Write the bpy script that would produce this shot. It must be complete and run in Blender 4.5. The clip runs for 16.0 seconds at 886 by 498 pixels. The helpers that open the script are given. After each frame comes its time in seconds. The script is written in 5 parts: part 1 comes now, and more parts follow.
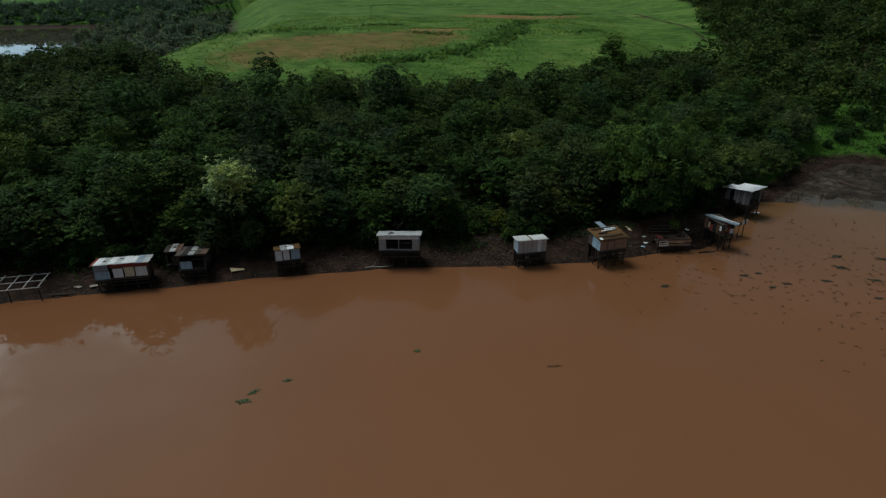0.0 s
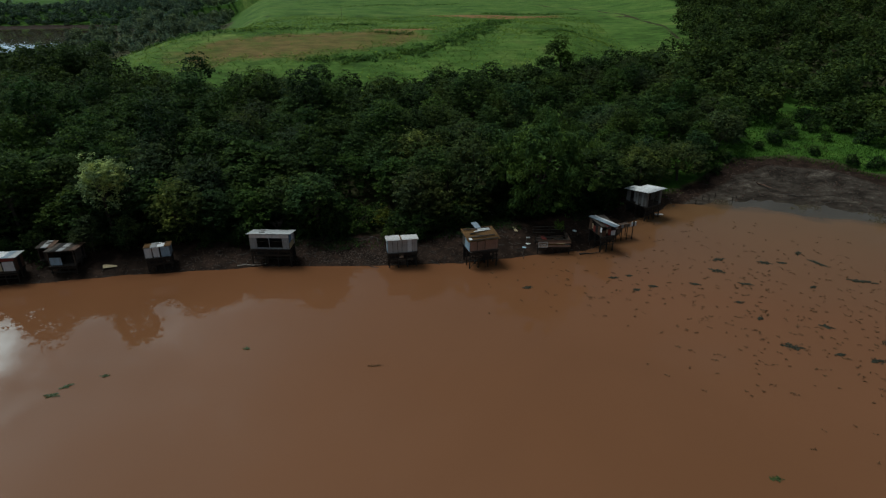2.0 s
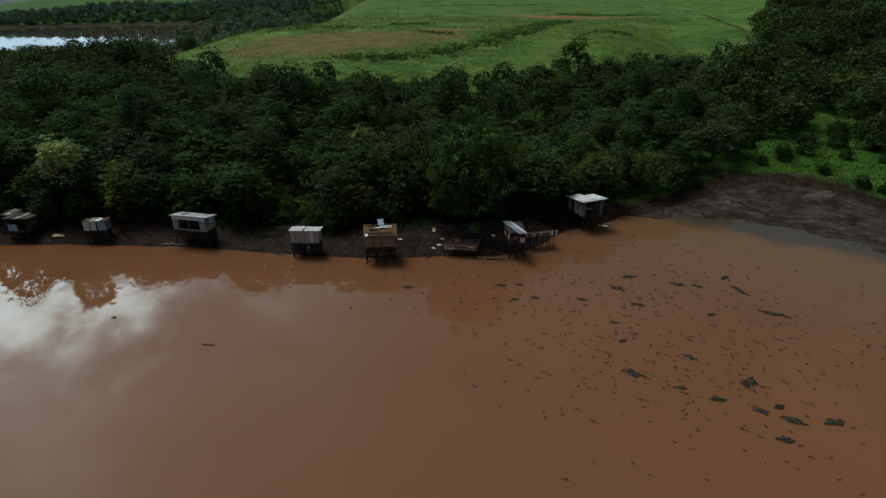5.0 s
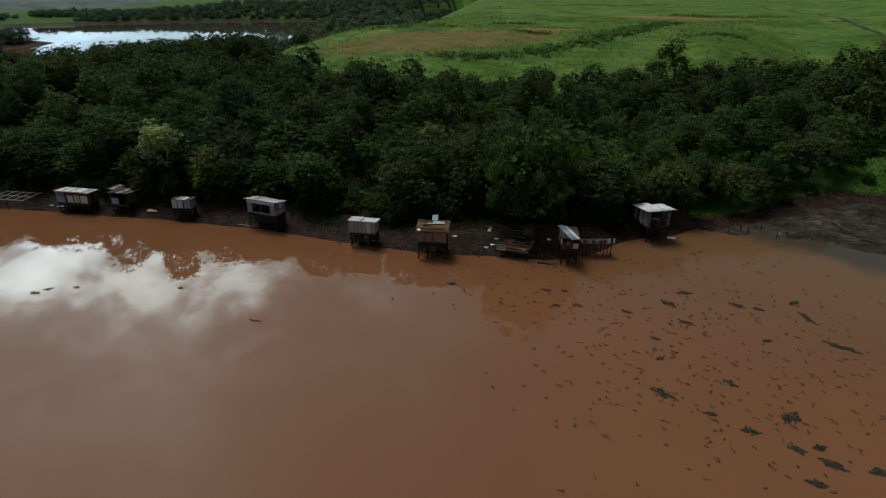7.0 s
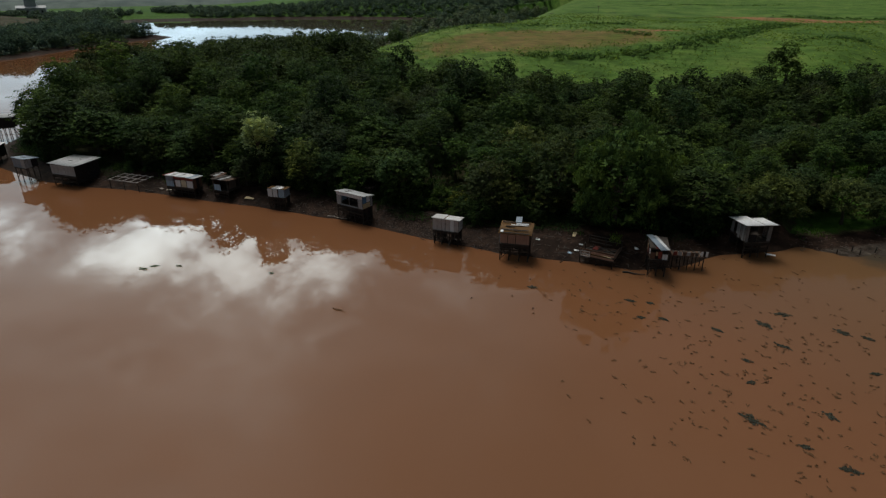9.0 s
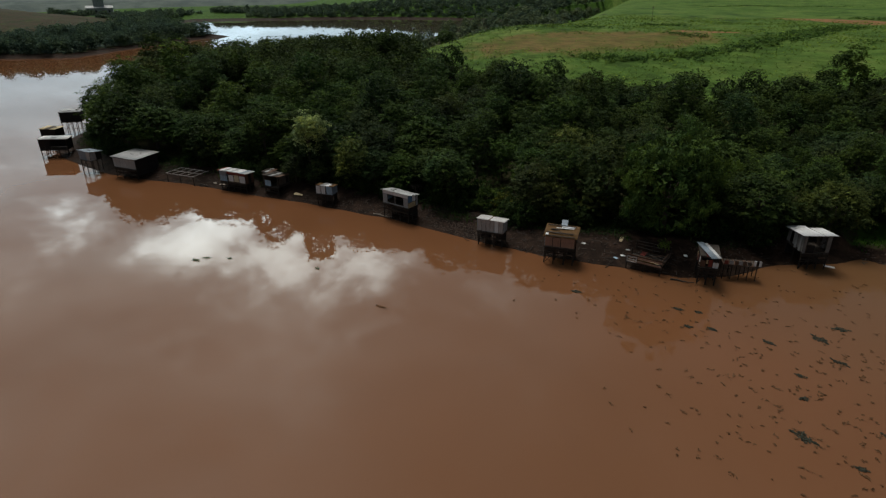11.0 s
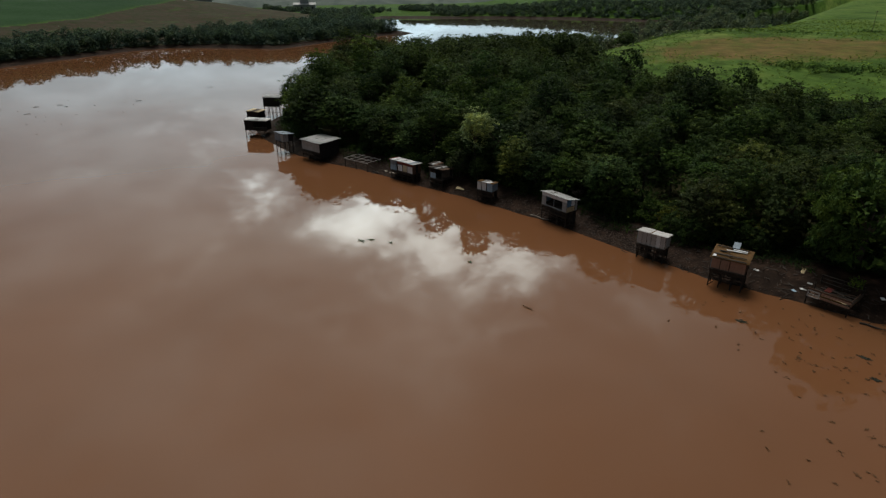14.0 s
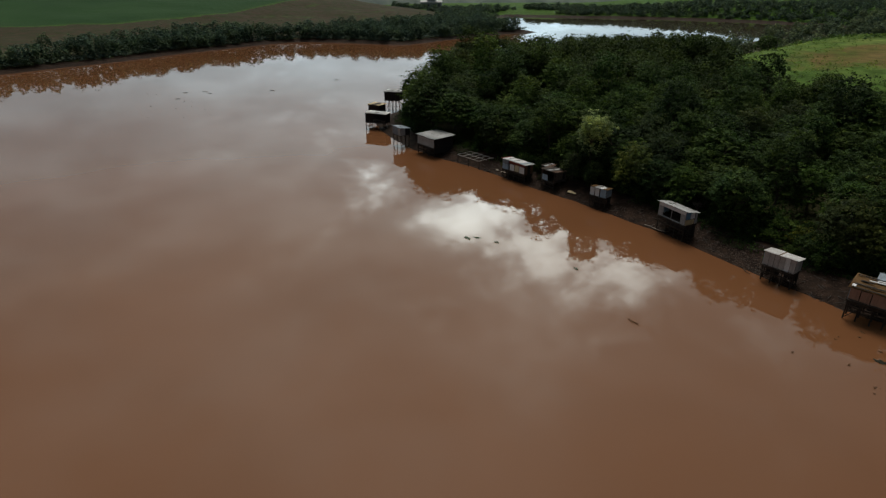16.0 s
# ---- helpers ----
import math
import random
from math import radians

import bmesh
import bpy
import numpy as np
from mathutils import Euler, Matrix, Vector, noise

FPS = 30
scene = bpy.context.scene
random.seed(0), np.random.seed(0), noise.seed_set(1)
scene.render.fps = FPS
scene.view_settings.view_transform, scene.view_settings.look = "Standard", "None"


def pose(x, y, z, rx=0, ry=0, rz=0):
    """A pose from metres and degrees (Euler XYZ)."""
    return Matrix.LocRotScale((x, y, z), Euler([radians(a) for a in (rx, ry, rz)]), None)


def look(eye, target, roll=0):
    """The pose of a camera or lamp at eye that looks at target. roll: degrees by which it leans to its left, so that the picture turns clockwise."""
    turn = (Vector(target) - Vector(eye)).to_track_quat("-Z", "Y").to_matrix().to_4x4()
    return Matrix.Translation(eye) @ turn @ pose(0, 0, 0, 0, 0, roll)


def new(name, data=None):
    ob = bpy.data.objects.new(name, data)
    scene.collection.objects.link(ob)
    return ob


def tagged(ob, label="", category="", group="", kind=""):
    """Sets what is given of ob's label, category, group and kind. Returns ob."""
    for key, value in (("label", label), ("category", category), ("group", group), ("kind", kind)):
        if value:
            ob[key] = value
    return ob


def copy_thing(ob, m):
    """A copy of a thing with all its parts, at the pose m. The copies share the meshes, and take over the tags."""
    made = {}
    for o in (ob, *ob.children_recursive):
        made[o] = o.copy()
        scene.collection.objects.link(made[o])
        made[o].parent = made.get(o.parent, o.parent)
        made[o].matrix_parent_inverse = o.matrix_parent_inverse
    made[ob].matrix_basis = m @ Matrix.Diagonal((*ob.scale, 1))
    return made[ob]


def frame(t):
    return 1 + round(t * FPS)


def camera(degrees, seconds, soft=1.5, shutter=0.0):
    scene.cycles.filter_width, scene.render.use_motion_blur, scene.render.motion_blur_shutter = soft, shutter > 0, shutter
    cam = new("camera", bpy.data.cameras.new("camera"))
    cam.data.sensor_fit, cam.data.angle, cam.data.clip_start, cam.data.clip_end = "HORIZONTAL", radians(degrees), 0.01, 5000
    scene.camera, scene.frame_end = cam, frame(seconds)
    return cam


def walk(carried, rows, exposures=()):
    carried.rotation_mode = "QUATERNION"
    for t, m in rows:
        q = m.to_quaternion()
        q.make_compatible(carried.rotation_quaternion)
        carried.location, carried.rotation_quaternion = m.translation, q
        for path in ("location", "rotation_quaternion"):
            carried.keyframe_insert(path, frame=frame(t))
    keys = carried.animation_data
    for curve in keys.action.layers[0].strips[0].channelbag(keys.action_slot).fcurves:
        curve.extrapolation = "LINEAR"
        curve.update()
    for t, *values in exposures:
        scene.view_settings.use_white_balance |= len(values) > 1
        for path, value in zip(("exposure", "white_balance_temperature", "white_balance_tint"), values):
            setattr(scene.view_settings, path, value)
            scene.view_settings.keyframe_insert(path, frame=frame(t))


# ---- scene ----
# camera: seconds, place, heading, tilt and roll
cam = camera(73.7, 16.0, soft=1.3)
ROWS = [
    (0, -4.972, 3.668, 31.840, -0.042, -24.107, 0.112),
    (0.5, -0.581, 3.704, 31.844, 0.211, -24.110, 0.072),
    (1, 3.841, 3.709, 31.869, 0.550, -24.120, 0.045),
    (1.5, 8.338, 3.739, 31.866, 1.028, -24.121, -0.016),
    (2, 12.843, 3.823, 31.854, 1.723, -24.117, -0.051),
    (2.5, 17.331, 4.009, 31.819, 2.661, -24.123, -0.129),
    (3, 21.832, 4.278, 31.737, 3.745, -24.097, -0.144),
    (5.5, 41.264, 7.230, 31.724, 15.813, -24.097, -0.171),
    (6, 43.440, 7.831, 31.785, 18.529, -24.121, -0.163),
    (6.5, 44.240, 8.043, 31.809, 21.140, -24.145, -0.150),
    (7, 44.262, 7.984, 31.750, 23.608, -24.117, -0.120),
    (7.5, 44.095, 7.929, 31.750, 26.040, -24.142, -0.080),
    (8, 44.013, 7.902, 31.813, 28.325, -24.196, -0.053),
    (8.5, 43.934, 7.922, 31.821, 30.397, -24.200, -0.054),
    (9, 43.972, 7.983, 31.871, 32.074, -24.226, -0.057),
    (11.5, 43.919, 7.789, 31.891, 38.668, -24.139, -0.105),
    (12, 43.929, 7.738, 31.909, 41.434, -24.128, -0.059),
    (12.5, 43.969, 7.663, 31.969, 44.243, -24.141, -0.046),
    (13, 44.027, 7.547, 32.045, 47.043, -24.161, -0.029),
    (13.5, 44.059, 7.515, 32.073, 49.855, -24.173, 0.000),
    (14, 44.075, 7.456, 32.103, 52.649, -24.200, 0.013),
    (14.5, 44.075, 7.453, 32.121, 55.450, -24.231, 0.039),
    (15, 44.063, 7.488, 32.112, 58.278, -24.251, 0.050),
    (15.5, 44.045, 7.466, 32.115, 61.052, -24.294, 0.102),
    (16, 43.768, 7.561, 32.095, 63.731, -24.363, 0.239),
]
walk(cam, [(t, pose(x, y, z, 90 + tilt, 0, yaw) @ pose(0, 0, 0, 0, 0, roll)) for t, x, y, z, yaw, tilt, roll in ROWS],
     [(0, -0.10, 6050, 2.5), (3, -0.08, 6080, 3.0), (6, -0.05, 6250, 5.5), (9, -0.04, 6660, 10.5), (12, -0.06, 6850, 11.0), (16, -0.11, 6980, 11.0)])

# ---- sky and light ----
SUN_AZ, SUN_EL = radians(60.0), radians(66.0)      # the hidden sun, left of +y
GAP_AZ, GAP_EL = radians(54.0), radians(24.0)      # where the cloud is thin and bright
gap_way = Vector((-math.sin(GAP_AZ) * math.cos(GAP_EL), math.cos(GAP_AZ) * math.cos(GAP_EL), math.sin(GAP_EL)))
pale_way = Vector((-math.sin(radians(72)) * math.cos(radians(42)), math.cos(radians(72)) * math.cos(radians(42)), math.sin(radians(42))))   # the paler western sky
sun_way = Vector((-math.sin(SUN_AZ) * math.cos(SUN_EL), math.cos(SUN_AZ) * math.cos(SUN_EL), math.sin(SUN_EL)))


def nodes_of(tree):
    """Shortcuts for a node tree: n(type, **inputs) makes a node, l(a, b) links two sockets."""
    def n(kind, **values):
        node = tree.nodes.new(kind)
        for key, value in values.items():
            node.inputs[key.replace("_", " ")].default_value = value
        return node
    return n, tree.links.new


def math_node(tree, op, a, b=None, clamp=False):
    node = tree.nodes.new("ShaderNodeMath")
    node.operation, node.use_clamp = op, clamp
    for k, v in enumerate((a, b)):
        if v is None:
            continue
        if isinstance(v, (int, float)):
            node.inputs[k].default_value = v
        else:
            tree.links.new(v, node.inputs[k])
    return node.outputs[0]


def ramp(tree, fac, stops, mode="LINEAR"):
    node = tree.nodes.new("ShaderNodeValToRGB")
    node.color_ramp.interpolation = mode
    els = node.color_ramp.elements
    while len(els) < len(stops):
        els.new(0.5)
    for el, (at, col) in zip(els, stops):
        el.position = at
        el.color = (*col, 1) if isinstance(col, tuple) else (col, col, col, 1)
    tree.links.new(fac, node.inputs[0])
    return node.outputs[0]


world = bpy.data.worlds.new("sky")
scene.world = world
world.use_nodes = True
wt = world.node_tree
wt.nodes.clear()
n, l = nodes_of(wt)
coord = n("ShaderNodeTexCoord")
sky = n("ShaderNodeTexSky")
sky.sky_type, sky.sun_disc = "NISHITA", False
sky.sun_elevation, sky.sun_rotation = SUN_EL, -SUN_AZ
# cloud deck: the view direction laid onto a plane overhead
sep = n("ShaderNodeSeparateXYZ")
l(coord.outputs["Generated"], sep.inputs[0])
up = math_node(wt, "MAXIMUM", sep.outputs["Z"], 0.0)
den = math_node(wt, "ADD", up, 0.22)
flat = n("ShaderNodeCombineXYZ")
l(math_node(wt, "DIVIDE", sep.outputs["X"], den), flat.inputs[0])
l(math_node(wt, "DIVIDE", sep.outputs["Y"], den), flat.inputs[1])
deck = n("ShaderNodeTexNoise", Scale=2.3, Detail=7.0, Roughness=0.55, Distortion=0.2)
l(flat.outputs[0], deck.inputs["Vector"])
clouds = ramp(wt, deck.outputs["Fac"], [(0.34, 0.68), (0.5, 0.97), (0.64, 1.32)])
billow = n("ShaderNodeTexNoise", Scale=3.0, Detail=10.0, Roughness=0.6, Distortion=0.15)
l(flat.outputs[0], billow.inputs["Vector"])
# light that comes through where the cloud is thin
dot = n("ShaderNodeVectorMath")
dot.operation = "DOT_PRODUCT"
l(coord.outputs["Generated"], dot.inputs[0])
dot.inputs[1].default_value = gap_way
facing = math_node(wt, "MAXIMUM", dot.outputs["Value"], 0.0)
# a long ragged bank of thin cloud low in the north-west
tilted = n("ShaderNodeVectorMath")
tilted.operation = "DOT_PRODUCT"
l(coord.outputs["Generated"], tilted.inputs[0])
tilted.inputs[1].default_value = (0.118, -0.459, 0.881)       # the bank climbs towards the north
level = math_node(wt, "MINIMUM", math_node(wt, "DIVIDE", tilted.outputs["Value"], 0.11), math_node(wt, "DIVIDE", tilted.outputs["Value"], 0.135))
bank_fall = math_node(wt, "EXPONENT", math_node(wt, "MULTIPLY", math_node(wt, "MULTIPLY", level, level), -1.0))
thin = math_node(wt, "MULTIPLY", math_node(wt, "POWER", facing, 24.0), bank_fall)
glow = ramp(wt, math_node(wt, "ADD", billow.outputs["Fac"], math_node(wt, "MULTIPLY", thin, 0.335)), [(0.59, 0.0), (0.67, 0.07), (0.73, 0.24), (0.78, 0.55), (0.86, 0.78), (0.98, 1.15)])
west = n("ShaderNodeVectorMath")
west.operation = "DOT_PRODUCT"
l(coord.outputs["Generated"], west.inputs[0])
west.inputs[1].default_value = pale_way
low = math_node(wt, "POWER", math_node(wt, "MULTIPLY", math_node(wt, "ADD", west.outputs["Value"], 1.0), 0.5), 10.0)
veil = math_node(wt, "MULTIPLY", clouds, math_node(wt, "ADD", math_node(wt, "MULTIPLY", low, 1.28), 0.085))
wisps = ramp(wt, billow.outputs["Fac"], [(0.38, 0.42), (0.48, 0.85), (0.55, 1.15), (0.66, 1.9)])
veil = math_node(wt, "ADD", veil, math_node(wt, "MULTIPLY", wisps, math_node(wt, "MULTIPLY", math_node(wt, "POWER", facing, 13.0), 0.60)))
rim_light = math_node(wt, "MULTIPLY", math_node(wt, "POWER", math_node(wt, "SUBTRACT", 1.0, up), 7.0), math_node(wt, "ADD", math_node(wt, "MULTIPLY", math_node(wt, "POWER", facing, 3.0), 1.2), 0.10))
veil = math_node(wt, "ADD", veil, rim_light)
tint = n("ShaderNodeMix")
tint.data_type = "RGBA"
tint.blend_type = "MULTIPLY"
tint.inputs[0].default_value = 1.0
l(ramp(wt, up, [(0.05, (0.72, 1.0, 1.20)), (0.20, (0.82, 1.0, 1.09)), (0.40, (0.89, 1.0, 0.99))]), tint.inputs[6])
near_bank = math_node(wt, "ADD", math_node(wt, "MULTIPLY", thin, 4.0), 0.15, True)
l(math_node(wt, "ADD", veil, math_node(wt, "MULTIPLY", math_node(wt, "MULTIPLY", glow, near_bank), 7.5)), tint.inputs[7])
both = n("ShaderNodeMix")
both.data_type = "RGBA"
both.blend_type = "ADD"
both.inputs[0].default_value = 0.02
l(tint.outputs[2], both.inputs[6])
l(sky.outputs[0], both.inputs[7])
back = n("ShaderNodeBackground", Strength=0.72)
l(both.outputs[2], back.inputs[0])
l(back.outputs[0], n("ShaderNodeOutputWorld").inputs[0])

sun = new("sun", bpy.data.lights.new("sun", "SUN"))
sun.data.energy, sun.data.angle, sun.data.color = 1.85, radians(24), (1.0, 0.95, 0.88)
sun.matrix_world = look((0, 0, 300), Vector((0, 0, 300)) - sun_way)
scene.view_settings.exposure = 0.0


# ---- materials ----
def material(name, rough=0.7, metal=0.0, spec=0.5):
    """A new node material with its Principled node and tree."""
    m = bpy.data.materials.new(name)
    m.use_nodes = True
    b = m.node_tree.nodes["Principled BSDF"]
    b.inputs["Roughness"].default_value, b.inputs["Metallic"].default_value = rough, metal
    b.inputs["Specular IOR Level"].default_value = spec
    return m, b, m.node_tree


def noise_at(tree, scale, detail=4.0, rough=0.55, coords="Object", distort=0.0):
    n, l = nodes_of(tree)
    c = n("ShaderNodeTexCoord")
    t = n("ShaderNodeTexNoise", Scale=scale, Detail=detail, Roughness=rough, Distortion=distort)
    l(c.outputs[coords], t.inputs["Vector"])
    return t.outputs["Fac"]


def world_noise(tree, scale, detail=4.0, rough=0.55, distort=0.0):
    n, l = nodes_of(tree)
    c = n("ShaderNodeNewGeometry")
    t = n("ShaderNodeTexNoise", Scale=scale, Detail=detail, Roughness=rough, Distortion=distort)
    l(c.outputs["Position"], t.inputs["Vector"])
    return t.outputs["Fac"]


def mixed(tree, fac, a, b, mode="MIX"):
    m = tree.nodes.new("ShaderNodeMix")
    m.data_type, m.blend_type = "RGBA", mode
    for k, v in ((0, fac), (6, a), (7, b)):
        if isinstance(v, tuple):
            m.inputs[k].default_value = (*v, 1)
        elif isinstance(v, (int, float)):
            m.inputs[k].default_value = v
        else:
            tree.links.new(v, m.inputs[k])
    return m.outputs[2]


def bump(tree, b, height, strength=0.3, distance=0.05):
    node = tree.nodes.new("ShaderNodeBump")
    node.inputs["Strength"].default_value, node.inputs["Distance"].default_value = strength, distance
    tree.links.new(height, node.inputs["Height"])
    tree.links.new(node.outputs[0], b.inputs["Normal"])


def worn(name, base, dark, rough=0.7, metal=0.0, grain=3.0, spread=0.12):
    """Weathered sheet, board or paint: two scales of stain and a shift from piece to piece."""
    m, b, t = material(name, rough, metal, 0.3)
    stain = ramp(t, noise_at(t, 0.9, 6.0, 0.65), [(0.38, 0.0), (0.68, 1.0)])
    fine = ramp(t, noise_at(t, grain * 3, 4.0, 0.7), [(0.35, 0.0), (0.75, 1.0)])
    c = mixed(t, stain, base, tuple(0.55 * x + 0.45 * y for x, y in zip(base, dark)))
    c = mixed(t, math_node(t, "MULTIPLY", fine, 0.5), c, dark)
    # rain streaks running down
    drip = t.nodes.new("ShaderNodeMapping")
    drip.inputs["Scale"].default_value = (5.0, 5.0, 0.55)
    t.links.new(t.nodes.new("ShaderNodeTexCoord").outputs["Object"], drip.inputs[0])
    run = t.nodes.new("ShaderNodeTexNoise")
    run.inputs["Scale"].default_value, run.inputs["Detail"].default_value = 1.0, 4.0
    t.links.new(drip.outputs[0], run.inputs["Vector"])
    c = mixed(t, ramp(t, run.outputs["Fac"], [(0.5, 0.0), (0.72, 0.65)]), c, dark)
    info = t.nodes.new("ShaderNodeObjectInfo")
    shift = ramp(t, info.outputs["Random"], [(0.0, 1.0 - spread), (1.0, 1.0)])
    c = mixed(t, 1.0, c, shift, "MULTIPLY")
    t.links.new(c, b.inputs["Base Color"])
    bump(t, b, fine, 0.25, 0.02)
    return m


def leaves(name, dark, light):
    """Foliage: colour shifts from tree to tree, from leaf to leaf and over the crown."""
    m, b, t = material(name, 0.75, 0.0, 0.08)
    geo = t.nodes.new("ShaderNodeNewGeometry")
    info = t.nodes.new("ShaderNodeObjectInfo")
    leaf = mixed(t, geo.outputs["Random Per Island"], dark, light)
    patch = ramp(t, world_noise(t, 0.22, 3.0), [(0.35, 0.62), (0.65, 1.12)])
    leaf = mixed(t, 1.0, leaf, patch, "MULTIPLY")
    tree_tone = ramp(t, info.outputs["Random"], [(0.0, (0.56, 0.63, 0.70)), (0.25, (1.02, 0.92, 0.80)), (0.45, (0.78, 0.92, 0.80)), (0.65, (1.22, 1.16, 0.90)), (0.82, (1.02, 1.06, 1.22)), (1.0, (1.48, 1.36, 0.90))])
    leaf = mixed(t, 1.0, leaf, tree_tone, "MULTIPLY")
    hue = ramp(t, world_noise(t, 0.14, 2.0, 0.6), [(0.36, (0.74, 0.84, 0.96)), (0.5, (0.98, 1.0, 0.98)), (0.64, (1.20, 1.14, 0.88))])
    leaf = mixed(t, 1.0, leaf, hue, "MULTIPLY")
    clump = ramp(t, world_noise(t, 1.0, 2.0, 0.6), [(0.36, (0.60, 0.66, 0.74)), (0.5, (0.95, 0.97, 0.97)), (0.64, (1.52, 1.42, 1.15))])
    leaf = mixed(t, 1.0, leaf, clump, "MULTIPLY")
    t.links.new(leaf, b.inputs["Base Color"])
    thin = t.nodes.new("ShaderNodeBsdfTranslucent")
    t.links.new(leaf, thin.inputs[0])
    mix = t.nodes.new("ShaderNodeMixShader")
    mix.inputs[0].default_value = 0.22
    t.links.new(b.outputs[0], mix.inputs[1])
    t.links.new(thin.outputs[0], mix.inputs[2])
    t.links.new(mix.outputs[0], t.nodes["Material Output"].inputs[0])
    return m


M_LEAF = leaves("leaf_green", (0.027, 0.052, 0.016), (0.074, 0.124, 0.035))
M_LEAF_BRIGHT = leaves("leaf_bright_green", (0.031, 0.060, 0.018), (0.076, 0.132, 0.035))
M_LEAF_OLIVE = leaves("leaf_olive", (0.044, 0.064, 0.027), (0.088, 0.122, 0.048))
M_LEAF_PALE = leaves("leaf_pale_blossom", (0.22, 0.25, 0.10), (0.56, 0.60, 0.32))
M_LEAF_YELLOW = leaves("leaf_yellow_green", (0.05, 0.065, 0.012), (0.13, 0.14, 0.026))
# far foliage: the pale blue of distance haze is mixed into its colour
M_LEAF_HAZED = leaves("leaf_hazed", (0.062, 0.092, 0.078), (0.112, 0.160, 0.116))
M_CROP = leaves("crop_leaf", (0.070, 0.128, 0.028), (0.145, 0.229, 0.053))
M_SCRUB = leaves("field_scrub", (0.046, 0.092, 0.026), (0.115, 0.205, 0.052))
# undergrowth leaf, with the shade below the wood's edge darkened into its colour
M_LEAF_SHADED = leaves("leaf_shaded", (0.014, 0.032, 0.010), (0.050, 0.092, 0.028))
M_REED = leaves("grass_blade", (0.026, 0.072, 0.011), (0.069, 0.145, 0.023))
M_BARK = worn("bark", (0.10, 0.085, 0.065), (0.035, 0.03, 0.024), 0.9, 0.0, 6.0)
M_TIMBER = worn("grey_timber", (0.12, 0.10, 0.085), (0.035, 0.028, 0.022), 0.85, 0.0, 5.0, 0.4)
M_POST = worn("dark_wet_timber", (0.045, 0.036, 0.028), (0.016, 0.012, 0.010), 0.7, 0.0, 5.0, 0.4)
M_ZINC = worn("weathered_zinc", (0.52, 0.55, 0.57), (0.20, 0.195, 0.185), 0.5, 0.0, 2.0)
M_ZINC_BLUE = worn("blue_grey_zinc", (0.32, 0.41, 0.50), (0.12, 0.135, 0.15), 0.5, 0.0, 2.0)
M_WHITE_ROOF = worn("white_sheet", (0.86, 0.90, 0.93), (0.48, 0.48, 0.47), 0.55, 0.0, 2.0)
M_WHITE = worn("white_board", (0.86, 0.90, 0.94), (0.50, 0.50, 0.49), 0.6, 0.0, 2.0)
M_OFFWHITE = worn("greyed_white_board", (0.56, 0.54, 0.53), (0.27, 0.25, 0.24), 0.65, 0.0, 2.0)
M_PALE_ROOF = worn("stained_white_sheet", (0.66, 0.68, 0.70), (0.34, 0.30, 0.27), 0.55, 0.0, 2.0)
M_GREY = worn("grey_board", (0.42, 0.44, 0.46), (0.17, 0.165, 0.16), 0.7, 0.0, 2.0)
M_DULL = worn("dull_grey_board", (0.25, 0.25, 0.25), (0.09, 0.085, 0.08), 0.75, 0.0, 2.0)
M_BLUE = worn("pale_blue_board", (0.42, 0.60, 0.76), (0.17, 0.21, 0.25), 0.6, 0.0, 2.0)
M_POSTER_BLUE = worn("bright_blue_board", (0.12, 0.30, 0.52), (0.10, 0.13, 0.18), 0.6, 0.0, 2.0)
M_CREAM = worn("cream_board", (0.60, 0.50, 0.30), (0.28, 0.22, 0.14), 0.65, 0.0, 2.0)
M_IVORY = worn("ivory_panel", (0.78, 0.72, 0.52), (0.48, 0.42, 0.30), 0.6, 0.0, 2.0)
M_RED = worn("faded_red_board", (0.30, 0.055, 0.04), (0.10, 0.03, 0.025), 0.65, 0.0, 2.0)
M_PINK = worn("dusty_pink_board", (0.43, 0.26, 0.19), (0.20, 0.12, 0.09), 0.7, 0.0, 2.0)
M_BROWN = worn("brown_board", (0.15, 0.085, 0.055), (0.05, 0.03, 0.022), 0.75, 0.0, 3.0)
M_RUST = worn("rusty_sheet", (0.155, 0.080, 0.020), (0.055, 0.027, 0.011), 0.8, 0.0, 2.5)
M_BLACK = worn("black_board", (0.022, 0.021, 0.021), (0.010, 0.009, 0.009), 0.8, 0.0, 3.0)
M_CONCRETE = worn("pale_rubble", (0.40, 0.36, 0.31), (0.18, 0.15, 0.12), 0.85, 0.0, 4.0)

# skyline hills, their bluish haze laid into the base colour
M_HAZED_HILL, b, t = material("hazed_hill", 0.9, 0.0, 0.1)
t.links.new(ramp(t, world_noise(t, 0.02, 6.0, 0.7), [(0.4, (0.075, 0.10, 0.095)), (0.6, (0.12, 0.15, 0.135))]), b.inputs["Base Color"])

# muddy water: silt just under a mirror-smooth surface
M_WATER, b, t = material("muddy_water", 0.012, 0.0, 0.5)
b.inputs["IOR"].default_value = 1.33
silt = ramp(t, world_noise(t, 0.035, 3.0, 0.5, 0.6), [(0.3, (0.158, 0.070, 0.032)), (0.7, (0.182, 0.080, 0.037))])
